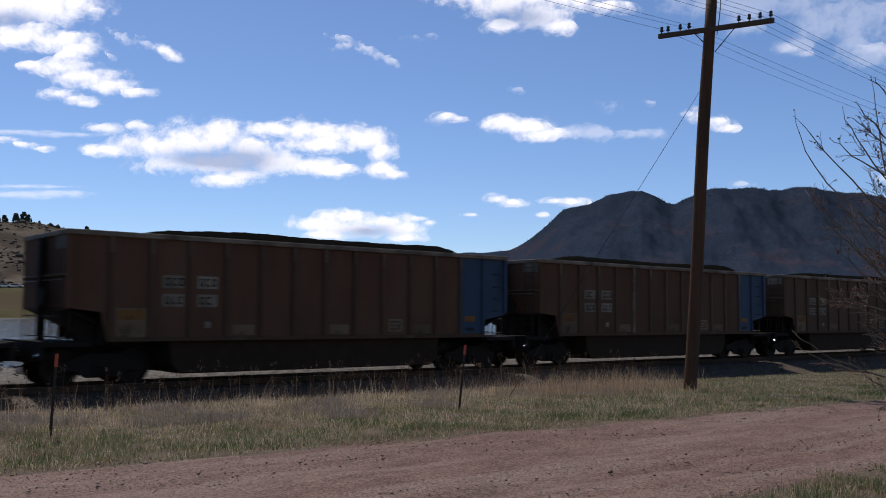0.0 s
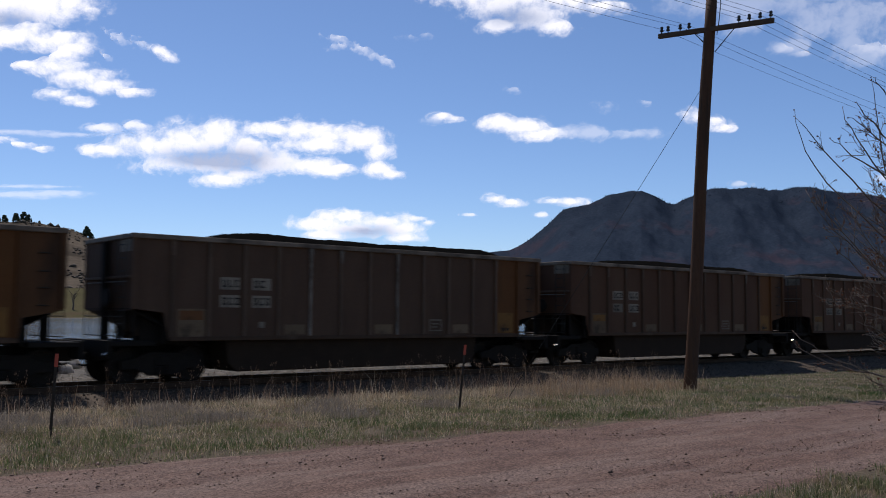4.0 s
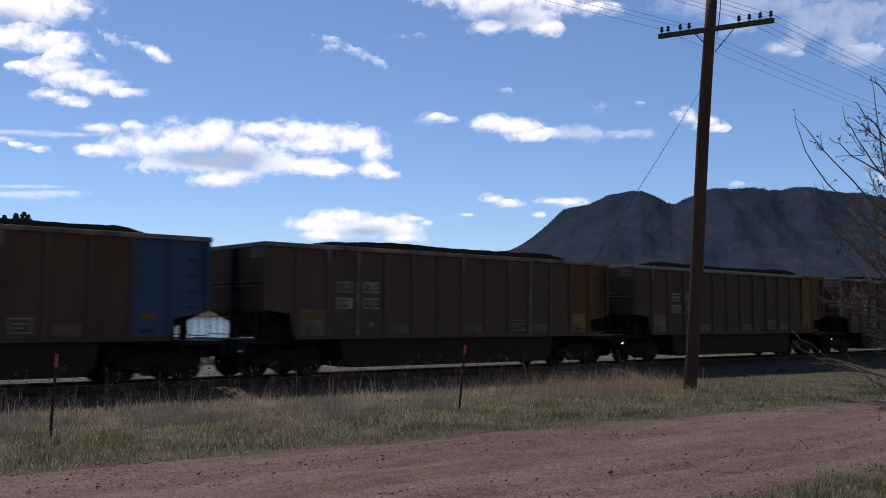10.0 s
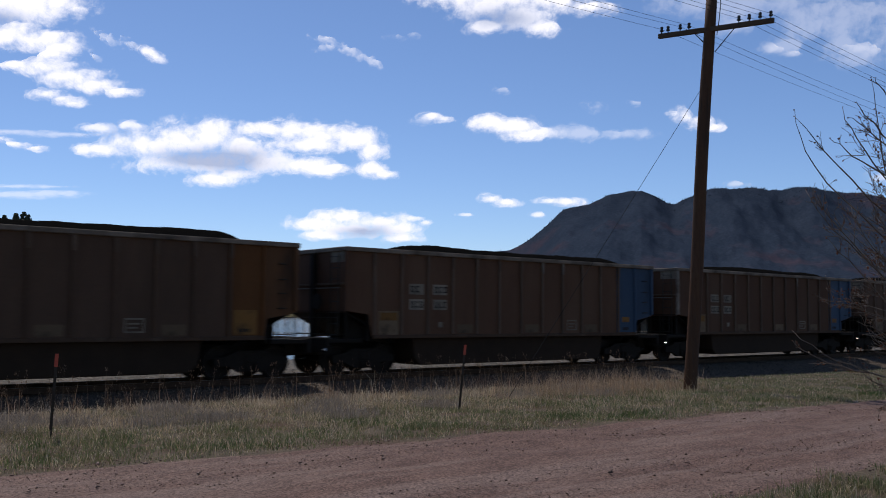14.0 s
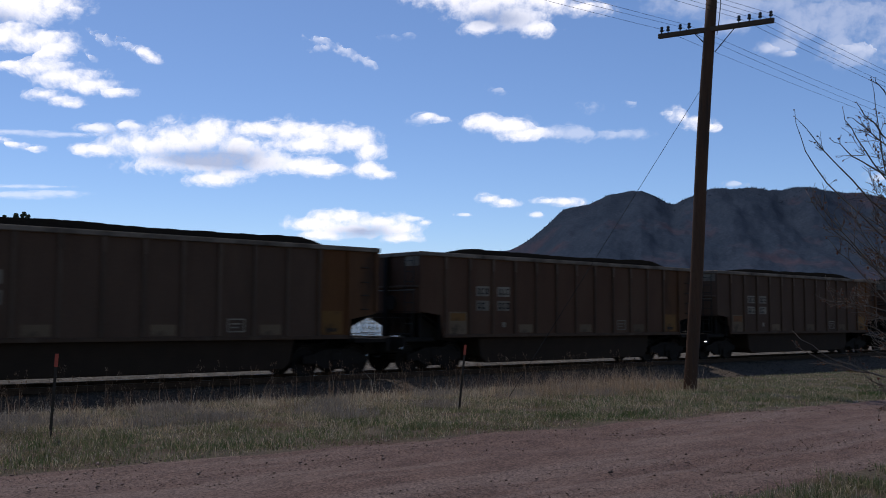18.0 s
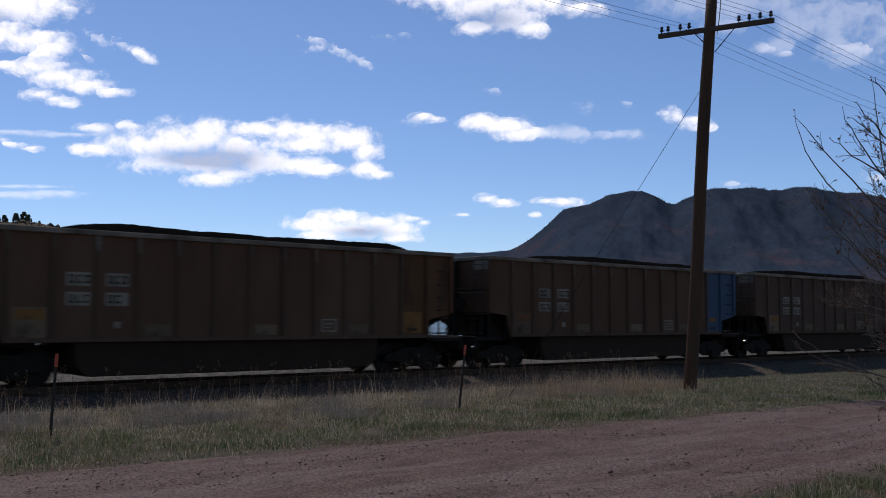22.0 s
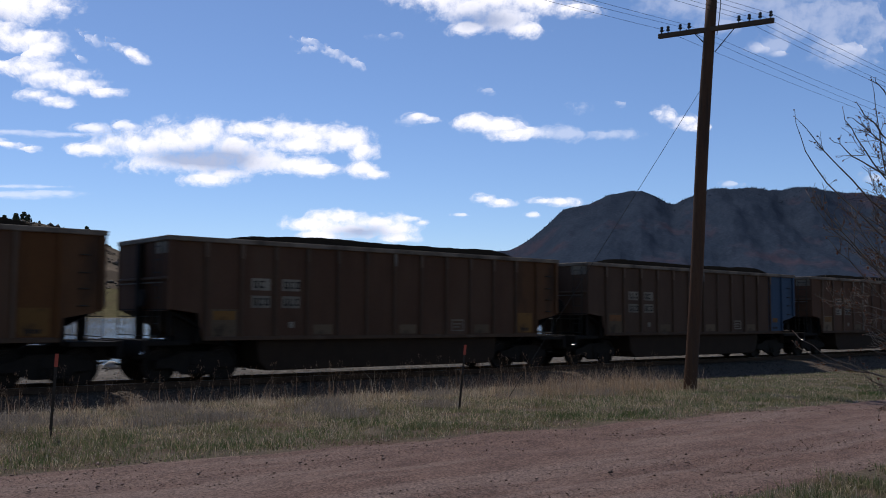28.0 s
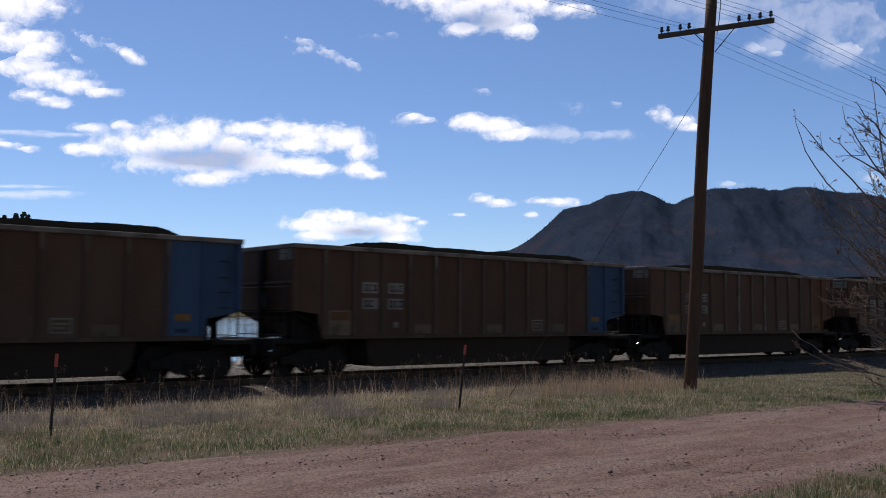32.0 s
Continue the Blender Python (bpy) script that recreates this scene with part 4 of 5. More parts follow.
def build_pole(foot, lean, label):
    p = telegraph_pole("telegraph_pole", foot, *lean)
    p.matrix_basis = Matrix.Translation(foot)
    arm_dir = Vector((-0.778, 0.628, 0)).normalized()
    c = Vector((lean[0] * ARM_Z, lean[1] * ARM_Z, ARM_Z))
    tilt = math.degrees(math.atan(lean[0])) * 0.75
    frame_m = Matrix.Translation(c + Vector((0.08, -0.16, 0))) @ pose(0, 0, 0, 0, tilt, math.degrees(math.atan2(-arm_dir.y, -arm_dir.x)))
    arm = 1.615
    bm = bmesh.new()
    add_box(bm, -arm, arm, -0.05, 0.05, -0.065, 0.065, frame_m)
    part("crossarm", bm, "arm_wood", p, "dark weathered wooden crossarm", 0.008)
    for s in (-1, 1):
        bm = bmesh.new()
        add_tube(bm, [frame_m @ Vector((s * 0.55, 0.02, -0.06)), frame_m @ Vector((s * 0.02, 0.06, -0.62))], 0.014, 6)
        part("brace", bm, "iron", p)
    pins = [-1.53, -1.34, -0.98, -0.72, 0.68, 0.96, 1.25, 1.53]
    tops = []
    for i, x in enumerate(pins):
        bm = bmesh.new()
        m = frame_m @ Matrix.Translation((x, 0, 0.06))
        add_lathe(bm, [(0.0, 0.014), (0.09, 0.014)], "z", 8, m)
        bm2 = bmesh.new()
        add_lathe(bm2, [(0.06, 0.042), (0.075, 0.055), (0.10, 0.052), (0.115, 0.04), (0.13, 0.034), (0.15, 0.045), (0.175, 0.045), (0.20, 0.03), (0.205, 0.01)], "z", 12, m)
        pin = part("pin", bm, "iron", p)
        part("insulator", bm2, "insulator_glass", pin, "dark glass insulator", 0, True)
        tops.append(foot + m @ Vector((0, 0, 0.13)))
    tagged(p, label, "utility pole", "poles of the wire line")
    return tops


tops = build_pole(POLE_FOOT, LEAN, "leaning weathered telegraph pole with a crossarm of dark insulators")
SPAN = 42.0
far_foot, near_foot = place(21.1 + SPAN, 14.76), place(21.1 - SPAN, 14.76)
far_foot.z, near_foot.z = ground_at(21.1 + SPAN, 14.76), ground_at(21.1 - SPAN, 14.76)
tops_far = build_pole(far_foot, (0.01, 0.0), "weathered telegraph pole along the gravel road")
tops_near = build_pole(near_foot, (0.01, 0.0), "weathered telegraph pole along the gravel road")


def wire(a, b, sag, radius=0.0045):
    bm = bmesh.new()
    add_tube(bm, [a.lerp(b, i / 24) - Vector((0, 0, 4 * sag * (i / 24) * (1 - i / 24))) for i in range(25)], radius, 5)
    me = finish(bm, "overhead_wire", "wire", 0, True)
    tagged(new("overhead_wire", me), "thin dark sagging telegraph wire", "wire", "telegraph wires")


for i, (a, b, c) in enumerate(zip(tops, tops_far, tops_near)):
    if i != 1:
        wire(a, b, 0.55 + 0.06 * (i % 3), 0.0045)
        wire(c, a, 0.55 + 0.05 * (i % 3), 0.0045)
bm = bmesh.new()
guy_top = POLE_FOOT + Vector((LEAN[0] * 8.06 - 0.15, 0, 8.06))
guy_foot = place(15.32, 15.72)
guy_foot.z = ground_at(15.32, 15.72)
add_tube(bm, [guy_top, guy_top.lerp(guy_foot, 0.5), guy_foot], 0.006, 6)
tagged(new("guy_wire", finish(bm, "guy_wire", "wire")), "taut steel guy wire from pole to ground", "wire")

bm = bmesh.new()
head = POLE_FOOT + Vector((LEAN[0] * 10.8 + 0.18, -0.05, 10.8))
add_tube(bm, [head, head + Vector((0.05, 0, -0.35)), head + Vector((0.0, 0, -0.8)), head + Vector((-0.08, -0.02, -1.25))], 0.012, 6)
tagged(new("down_wire", finish(bm, "down_wire", "wire", 0, True)), "loose dark cable hanging from the pole's head", "wire")


def marker_post(foot, lean, height):
    p = new("marker_post")
    p.matrix_basis = Matrix.Translation(foot) @ pose(0, 0, 0, 0, lean, 20)
    bm = bmesh.new()
    add_box(bm, -0.022, 0.022, -0.004, 0.004, -0.3, height - 0.2)
    add_box(bm, -0.004, 0.004, 0.004, 0.035, -0.3, height - 0.2)
    for i in range(12):
        add_box(bm, -0.008, 0.008, -0.011, -0.004, 0.1 + 0.075 * i, 0.13 + 0.075 * i)
    part("t_bar", bm, "post_steel", p, "dark steel bar with flaking pale paint")
    bm = bmesh.new()
    add_box(bm, -0.026, 0.026, -0.007, 0.008, height - 0.2, height)
    add_box(bm, -0.007, 0.007, 0.008, 0.038, height - 0.2, height)
    part("painted_tip", bm, "marker_red", p, "faded red painted tip", 0.002)
    tagged(p, "dark steel marker post with faded red tip in dry grass", "fence post", "marker posts")


for u, n, lean, high in ((4.78, 14.91, 3.0, 1.28), (12.60, 14.33, 6.0, 1.33)):
    f = place(u, n)
    f.z = ground_at(u, n)
    marker_post(f, lean, high)


# ---- sky ----
SKY_FAR = 4200.0
UNIT = SKY_FAR / (784.0 / math.tan(radians(FOV / 2)))
SKY_FRAME = CAM_POSE @ Matrix.Translation((0, 0, -SKY_FAR))
CLOUDS = []


def cloud(label, lobes, drift, veil=1.0, step=4.0, rough=0.35, grain=60.0, grey=1.0, shades=(), thin=0.0, shadow=False):
    """A cloud bank made of soft lobes (across, up, half width, half height) round the line of sight; drift in the same units."""
    lo = np.array([(b[0], b[1], b[2], b[3] if len(b) == 4 else max(b[3], b[2] * 0.6)) for b in lobes], float)
    x0, x1 = (lo[:, 0] - lo[:, 2] * 1.5).min(), (lo[:, 0] + lo[:, 2] * 1.5).max()
    y0, y1 = (lo[:, 1] - lo[:, 3] * 1.7).min(), (lo[:, 1] + lo[:, 3] * 1.7).max()
    cx, cy = (x0 + x1) / 2, (y0 + y1) / 2
    xs, ys = np.arange(x0, x1 + step, step), np.arange(y0, y1 + step, step)
    gx, gy = np.meshgrid(xs, ys, indexing="ij")
    body = np.full(gx.shape, -1.0)
    thick = np.zeros(gx.shape)
    for lx, ly, rx, ry, *turn in lobes:
        a = turn[0] if turn else 0.0
        ex, ey = (gx - lx) * math.cos(a) + (gy - ly) * math.sin(a), (gy - ly) * math.cos(a) - (gx - lx) * math.sin(a)
        dy = ey / ry
        dy = np.where(dy < 0, dy * 1.25, dy)
        d = 1 - np.sqrt((ex / rx) ** 2 + dy ** 2)
        body = np.maximum(body, d)
        # Greyer towards a lobe's foot: shade of the base is in the colour.
        thick = thick + np.clip(d, 0, 1) * min(ry / 45.0, 1.3) * np.clip(0.75 - 0.9 * (gy - ly) / ry, 0, 1.5)
    thick = thick * grey
    for lx, ly, rx, ry in shades:
        thick = thick + 1.15 * np.exp(-1.3 * (((gx - lx) / rx) ** 2 + ((gy - ly) / ry) ** 2))
    fuzz = np.array([noise.fractal((a / grain, b / grain * 1.35, len(lobes) * 3.7 + cx * 0.01), 0.9, 2.1, 5) for a, b in zip(gx.ravel(), gy.ravel())]).reshape(gx.shape)
    body = body + rough * fuzz - thin
    depth = -np.sqrt(np.clip(body, 0, 1)) * 60 - 12 * fuzz
    v = np.stack([(gx - cx) * UNIT, (gy - cy) * UNIT, -depth * UNIT * 0.5], -1).reshape(-1, 3)
    q = grid_quads(*gx.shape)
    q = q[body.ravel()[q].max(1) > -0.7]
    used, inv = np.unique(q, return_inverse=True)
    me = indexed_mesh("cloud", v[used], inv.reshape(-1, 4), "cloud_vapour")
    for key, val in (("vapour", body), ("thick_shade", thick), ("veil", np.full(gx.shape, veil))):
        at = me.attributes.new(key, "FLOAT", "POINT")
        at.data.foreach_set("value", val.ravel()[used].astype(np.float32))
    ob = tagged(new("cloud", me), label, "cloud", "fair-weather clouds")
    ob.visible_shadow = shadow
    CLOUDS.append((ob, cx, cy, drift))


WHITE = "bright white cumulus cloud drifting in a blue sky"
WISP = "thin white wisp of cloud in a blue sky"
cloud("broad white cumulus cloud with grey base", [(-585, 173, 60, 14), (-520, 180, 75, 28), (-445, 186, 75, 38), (-385, 196, 60, 36), (-340, 176, 55, 36), (-290, 152, 70, 26), (-225, 146, 60, 20), (-190, 136, 45, 15), (-385, 120, 62, 15), (-350, 130, 40, 12),
      (-420, 150, 120, 26)], (-32, 2), grey=0.25, shades=((-352, 154, 82, 24), (-430, 158, 70, 15)))
cloud("broad white cumulus cloud with soft ragged edge", [(-290, 208, 55, 16), (-230, 206, 75, 24), (-175, 198, 60, 24), (-125, 190, 42, 26), (-105, 172, 34, 22), (-215, 182, 80, 18), (-112, 140, 36, 17), (-85, 130, 26, 9), (-170, 142, 30, 10)], (-38, 0), grey=0.3)
for h, v, a, b in ((-600, 212, 34, 11), (-537, 217, 26, 12)):
    cloud(WHITE, [(h, v, a, b), (h + a * 0.5, v - 2, a * 0.6, b * 0.8)], (-26, 0), 0.85, grey=0.1)
cloud(WHITE, [(-770, 430, 110, 60), (-690, 425, 90, 40), (-640, 430, 60, 28), (-610, 420, 36, 16)], (-68, 3), grey=0.2, shades=((-760, 400, 60, 16),))
cloud(WHITE, [(-740, 372, 80, 26), (-680, 365, 70, 24), (-640, 350, 40, 16), (-655, 340, 30, 12)], (-66, 2), grey=0.2)
cloud(WHITE, [(-670, 318, 60, 22), (-630, 300, 70, 24), (-585, 286, 50, 17), (-545, 276, 36, 11), (-720, 322, 40, 10)], (-62, 0), grey=0.25)
cloud(WHITE, [(-672, 272, 42, 13), (-645, 264, 36, 12), (-625, 256, 24, 7)], (-48, -2), grey=0.2)
cloud(WHITE, [(-488, 347, 26, 13, -0.45), (-474, 338, 16, 8, -0.4)], (-66, -5), grey=0.2)
for h, v, a, b, tip in ((-565, 372, 34, 13, -0.5), (-525, 362, 26, 10, -0.4), (-588, 342, 20, 9, -0.6)):
    cloud(WISP, [(h, v, a, b, tip)], (-60, -4), 0.4, 3.0, 0.55, 12.0, 0, thin=0.3)
cloud(WISP, [(-140, 353, 66, 11, -0.42), (-176, 370, 30, 10, -0.2), (-100, 337, 26, 9, -0.5), (-178, 356, 26, 8, 0.1)], (-68, -6), 0.45, 3.0, 0.6, 12.0, 0, thin=0.18)
cloud("large white cumulus cloud with soft grey base", [(60, 450, 90, 34), (110, 425, 70, 30), (165, 410, 60, 30), (150, 445, 100, 40), (205, 392, 34, 18), (230, 440, 70, 26), (285, 425, 50, 15), (105, 392, 40, 16)], (-70, -6), grey=0.3, shades=((130, 405, 70, 20),))
cloud(WISP, [(-50, 372, 26, 10), (-20, 376, 24, 9)], (-70, 2), 0.25, 3.0, 0.5, 22.0, 0, thin=0.35)
cloud(WHITE, [(8, 233, 28, 9), (28, 229, 26, 8)], (-58, -1), 0.95, grey=0.1)
cloud(WHITE, [(112, 220, 40, 17), (154, 213, 62, 20), (194, 204, 40, 16), (168, 198, 50, 12)], (-56, 2), grey=0.25)
cloud("long thin veil of white cloud", [(262, 203, 80, 15), (330, 203, 62, 12), (232, 205, 60, 14)], (-58, -2), 0.36, rough=0.5, grey=0)
cloud(WHITE, [(452, 230, 30, 19), (478, 223, 36, 18), (502, 212, 28, 10), (434, 237, 15, 8)], (-62, 2), grey=0.2)
for h, v, a, b, k in ((132, 281, 26, 10, 0.28), (365, 258, 18, 9, 0.3), (293, 250, 26, 14, 0.16), (-14, 226, 34, 10, 0.2)):
    cloud(WISP, [(h, v, a, b)], (-60, -2), k * 1.5, 3.0, 0.5, 20.0, 0, thin=0.32)
cloud(WHITE, [(95, 88, 24, 11), (118, 81, 28, 9)], (-24, 0), grey=0.2)
cloud(WHITE, [(195, 84, 34, 8), (226, 83, 36, 10)], (-22, 0), grey=0.2)
for h, v, a, b in ((176, 60, 15, 6), (48, 60, 20, 4)):
    cloud(WISP, [(h, v, a, b)], (-20, 0), 0.8, 3.0, 0.3, 24.0, 0)
cloud("low white cumulus cloud over the far hills", [(-215, 44, 70, 16), (-170, 56, 70, 14), (-120, 48, 70, 18), (-75, 34, 50, 16), (-195, 24, 50, 12), (-60, 20, 40, 12), (-150, 34, 90, 16)], (-14, -1), grey=0.3, shades=((-130, 30, 60, 12),))
cloud(WISP, [(-42, 54, 22, 7), (-24, 46, 12, 5)], (-14, 0), 0.8, 3.0, 0.4, 24.0, 0)
cloud("long flat veil of white cloud", [(-760, 205, 110, 6), (-670, 201, 90, 5)], (-10, 0), 0.4, rough=0.25, grain=120, grey=0)
cloud("long flat veil of white cloud", [(-745, 95, 110, 8), (-680, 98, 70, 5), (-740, 110, 90, 4)], (-20, 0), 0.42, rough=0.25, grain=120, grey=0)
cloud(WISP, [(-770, 192, 34, 7), (-735, 184, 34, 8), (-705, 176, 22, 7)], (-28, 0), 0.95, 3.0, 0.5, 24.0, 0, thin=0.15)
cloud("broad sheet of thin mottled high cloud", [(560, 430, 190, 40), (700, 405, 140, 60), (640, 455, 220, 50), (760, 340, 60, 30), (620, 355, 50, 18), (450, 445, 80, 24), (540, 390, 60, 18), (720, 360, 60, 18)], (-50, 0), 0.26, 5.0, 0.7, 55.0, 0.05, thin=0.08)
cloud(WHITE, [(600, 352, 22, 9), (645, 342, 18, 6), (760, 352, 26, 12)], (-55, 0), 0.3, 3.0, 0.6, 24.0, 0)
for h, v, a, b in ((525, 114, 30, 7), (780, 125, 28, 12)):
    cloud(WISP, [(h, v, a, b)], (-22, 0), 0.4, 3.0, 0.5, 24.0, 0, thin=0.2)

SUN_UP = SKY_FAR / UNIT * (CAM_POSE.inverted().to_3x3() @ sun_way).y / -(CAM_POSE.inverted().to_3x3() @ sun_way).z
# a thin bank high overhead that drifts across the sun and dims it for a while
cloud("thin white cloud bank drifting before the sun", [(-627, SUN_UP, 57, 190), (-596, SUN_UP, 76, 190), (-574, SUN_UP, 60, 190)], (-320, 0), 0.55, 8.0, 0.1, 90.0, 0.1, shadow=True)
cloud("faint veil of cloud drifting before the sun", [(-734, SUN_UP, 72, 190), (-712, SUN_UP, 60, 190)], (-320, 0), 0.2, 8.0, 0.1, 90.0, 0.1, shadow=True)

# ---- grass, stones and shrubs ----


def blades(name, count, sample, height, width, lean, mat, label, seed, curl=0.5):
    """Many bent blades in one mesh: sample gives u and n of their feet."""
    r = np.random.RandomState(seed)
    u, n = sample(r, count)
    k = len(u)
    x, y = ALONG.x * u + ACROSS.x * n, ALONG.y * u + ACROSS.y * n
    z = land(x, y) - 0.01
    h = height(r, u, n)
    a = r.uniform(0, 2 * math.pi, k)
    w = width * r.uniform(0.6, 1.4, k)
    tilt = lean * np.abs(r.normal(0, 1, k))
    b = r.uniform(0, 2 * math.pi, k)
    side = np.stack([np.cos(a), np.sin(a), 0 * a], 1) * w[:, None] * 0.5
    go = np.stack([np.cos(b), np.sin(b), 0 * b], 1)
    foot = np.stack([x, y, z], 1)
    up = np.array([0, 0, 1.0])
    mid = foot + (go * (np.sin(tilt) * h * 0.5)[:, None]) + up * (np.cos(tilt) * h * 0.55)[:, None]
    t2 = tilt + curl * r.uniform(0, 1.2, k)
    tip = mid + (go * (np.sin(t2) * h * 0.5)[:, None]) + up * (np.cos(t2) * h * 0.5)[:, None]
    v = np.stack([foot - side, foot + side, mid + side * 0.7, mid - side * 0.7, tip], 1).reshape(-1, 3)
    tri = np.array([(0, 1, 2), (0, 2, 3), (3, 2, 4)])
    f = (tri[None] + 5 * np.arange(k)[:, None, None]).reshape(-1, 3)
    me = indexed_mesh(name, v, f, mat, False)
    tagged(new(name, me), label, "grass", kind="stuff")
    return tip, h


def clumped(u, n, seed, scale):
    return wobble(u, n, scale, seed, 3)


def verge(r, count):
    """The strip between road and ballast, denser near the eye, thinning to the road's edge."""
    u, n = np.where(r.rand(count) < 0.6, r.uniform(-3, 23, count), 23 + 37 * r.rand(count) ** 1.5), r.uniform(9.3, 20.2, count)
    edge = 11.99 - 0.0933 * np.clip(u, -20, 40) + 0.25 * wobble(u, n, 1.2, 21)
    ok = (n > edge - 0.5) & (r.rand(count) < np.clip((n - edge) * 1.7 + 0.3, 0, 1)) & (clumped(u, n, 22, 1.6) > -0.28 + 0.2 * r.normal(0, 1, count))
    toe = verge_edge(u) + 0.35 + 0.3 * wobble(u, n, 2.5, 23)
    ok &= n < toe
    return u[ok], n[ok]


def verge_dry(r, count):
    u, n = verge(r, count)
    ok = (r.rand(len(u)) < np.where(u > 22.6, 0.22, 0.4 + 0.6 * smooth_step(12.6, 16.4, n))) & (clumped(u, n, 24, 2.6) > -0.35 + 0.3 * r.normal(0, 1, len(u)))
    return u[ok], n[ok]


def verge_green(r, count):
    u, n = verge(r, count)
    want = clumped(u, n, 25, 3.0) + 0.75 * smooth_step(17.2, 13.2, n) + 1.2 * (u > 22.6)
    ok = want > 0.18 + 0.25 * r.normal(0, 1, len(u))
    return u[ok], n[ok]


def tall_band(r, count):
    u = r.uniform(-5, 22.4, count)
    n = verge_edge(u) - 0.5 + r.normal(0, 0.75, count)
    ok = (n > 15.2) & (n < verge_edge(u) + 0.7) & (clumped(u, n, 27, 1.1) + 0.3 * np.exp(-((u - 18) / 4.0) ** 2) > 0.08 + 0.22 * r.normal(0, 1, count))
    return u[ok], n[ok]


def foot_band(r, count):
    u = r.uniform(-5, 22.9, count)
    n = verge_edge(u) - 1.3 + r.normal(0, 1.2, count)
    ok = (n > 14.2) & (n < verge_edge(u) + 0.4) & (clumped(u, n, 28, 1.8) > -0.02 + 0.2 * r.normal(0, 1, count))
    return u[ok], n[ok]


def corner(r, count):
    """The near verge on the eye's side of the road."""
    u, n = r.uniform(4.3, 20.4, count), r.uniform(2.6, 6.1, count)
    edge = 5.43 + 0.45 * wobble(u, n, 1.0, 31)
    ok = (n < edge) & (clumped(u, n, 32, 0.9) > -0.2 + 0.25 * r.normal(0, 1, count)) & (r.rand(count) < np.clip((edge - n) * 2.0 + 0.15, 0, 1))
    return u[ok], n[ok]


blades("dry_grass", 460000, verge_dry, lambda r, u, n: (0.04 + 0.17 * r.rand(len(u)) ** 1.5) * (1 + 0.35 * clumped(u, n, 26, 1.5)) * np.where(u > 22.6, 0.45, 1.0), 0.007, 0.95, "grass_dry", "short dry straw-coloured grass on the road verge", 41, 0.9)
blades("green_grass", 520000, verge_green, lambda r, u, n: r.uniform(0.03, 0.12, len(u)) * np.where(u > 22.6, 0.7, 1.0), 0.007, 0.85, "grass_green", "short green spring grass among straw", 42)
blades("tall_grass", 19000, foot_band, lambda r, u, n: (0.12 + 0.34 * r.rand(len(u)) ** 2.0) * (1 + 0.35 * clumped(u, n, 28, 2.0)) * np.clip(0.75 + 1.1 * clumped(u, n, 61, 0.8), 0.35, 1.6), 0.009, 0.8, "stalk_dry", "tall dry tan grass along the railway bank", 43, 0.9)
tips, tall = blades("grass_stalks", 2600, tall_band, lambda r, u, n: 0.28 + 0.70 * r.rand(len(u)) ** 1.7, 0.009, 0.2, "stalk_red", "tall dry stalks with seed heads by the track", 44, 0.25)
blades("corner_dry_grass", 45000, corner, lambda r, u, n: r.uniform(0.05, 0.16, len(u)), 0.008, 0.9, "grass_dry", "flattened straw at the edge of the gravel road", 45, 0.9)
blades("corner_green_grass", 110000, corner, lambda r, u, n: r.uniform(0.05, 0.15, len(u)) * (1 + 0.5 * clumped(u, n, 33, 1.2)), 0.006, 0.45, "grass_green", "bright green grass tufts beside the gravel road", 46)



def scrub_spots(r, count):
    """Low grey tangled tufts in loose mounds."""
    mu, mn = r.uniform(-3, 21, 26), r.uniform(14.5, 18.2, 26)
    k = r.randint(0, 26, count)
    return mu[k] + r.normal(0, 0.32, count), mn[k] + r.normal(0, 0.2, count)


blades("grey_scrub", 16000, scrub_spots, lambda r, u, n: r.uniform(0.12, 0.34, len(u)), 0.009, 0.7, "scrub_grey", "grey tangled dead scrub among the grass", 48, 1.0)
blades("corner_straw", 2500, corner, lambda r, u, n: r.uniform(0.08, 0.25, len(u)), 0.008, 1.2, "straw_pale", "bleached straw at the road's near edge", 54, 1.2)
blades("straw_flecks", 80000, verge, lambda r, u, n: r.uniform(0.03, 0.10, len(u)), 0.012, 1.3, "straw_pale", "small bright flecks of broken straw in the grass", 55, 1.0)
# Pale blades: sunlight on the verge's seed heads is put into their colour.
blades("bright_tips", 5200, foot_band, lambda r, u, n: r.uniform(0.05, 0.30, len(u)), 0.013, 0.5, "straw_pale", "pale blades standing for sunlit seed heads along the ragged verge", 56, 1.3)
blades("pale_straw", 3500, verge_dry, lambda r, u, n: r.uniform(0.08, 0.24, len(u)) * np.where(u > 22.6, 0.5, 1.0), 0.012, 1.1, "straw_pale", "bleached broken straw lying on the verge", 49, 1.2)


def tuft_spots(r, count):
    """Fresh green tufts along the verge's foot, where the road's water drains."""
    mu = np.concatenate([r.uniform(1, 22, 16), r.uniform(22, 34, 8)])
    mn = 12.35 - 0.0933 * mu + r.exponential(0.7, 24)
    k = r.randint(0, 24, count)
    return mu[k] + r.normal(0, 0.28, count), mn[k] + r.normal(0, 0.16, count)


blades("green_tufts", 5500, tuft_spots, lambda r, u, n: r.uniform(0.05, 0.16, len(u)), 0.009, 0.6, "grass_fresh", "fresh green grass tufts along the road's edge", 59)


def pole_spots(r, count):
    """Rank grass left standing round the pole's foot and along the bank before it."""
    u, n = 19.2 + r.normal(0, 2.0, count), 16.0 + r.normal(0, 0.8, count)
    ok = (u < 22.2) & (n < verge_edge(u)) & (clumped(u, n, 29, 0.9) > -0.15 + 0.2 * r.normal(0, 1, count))
    return u[ok], n[ok]


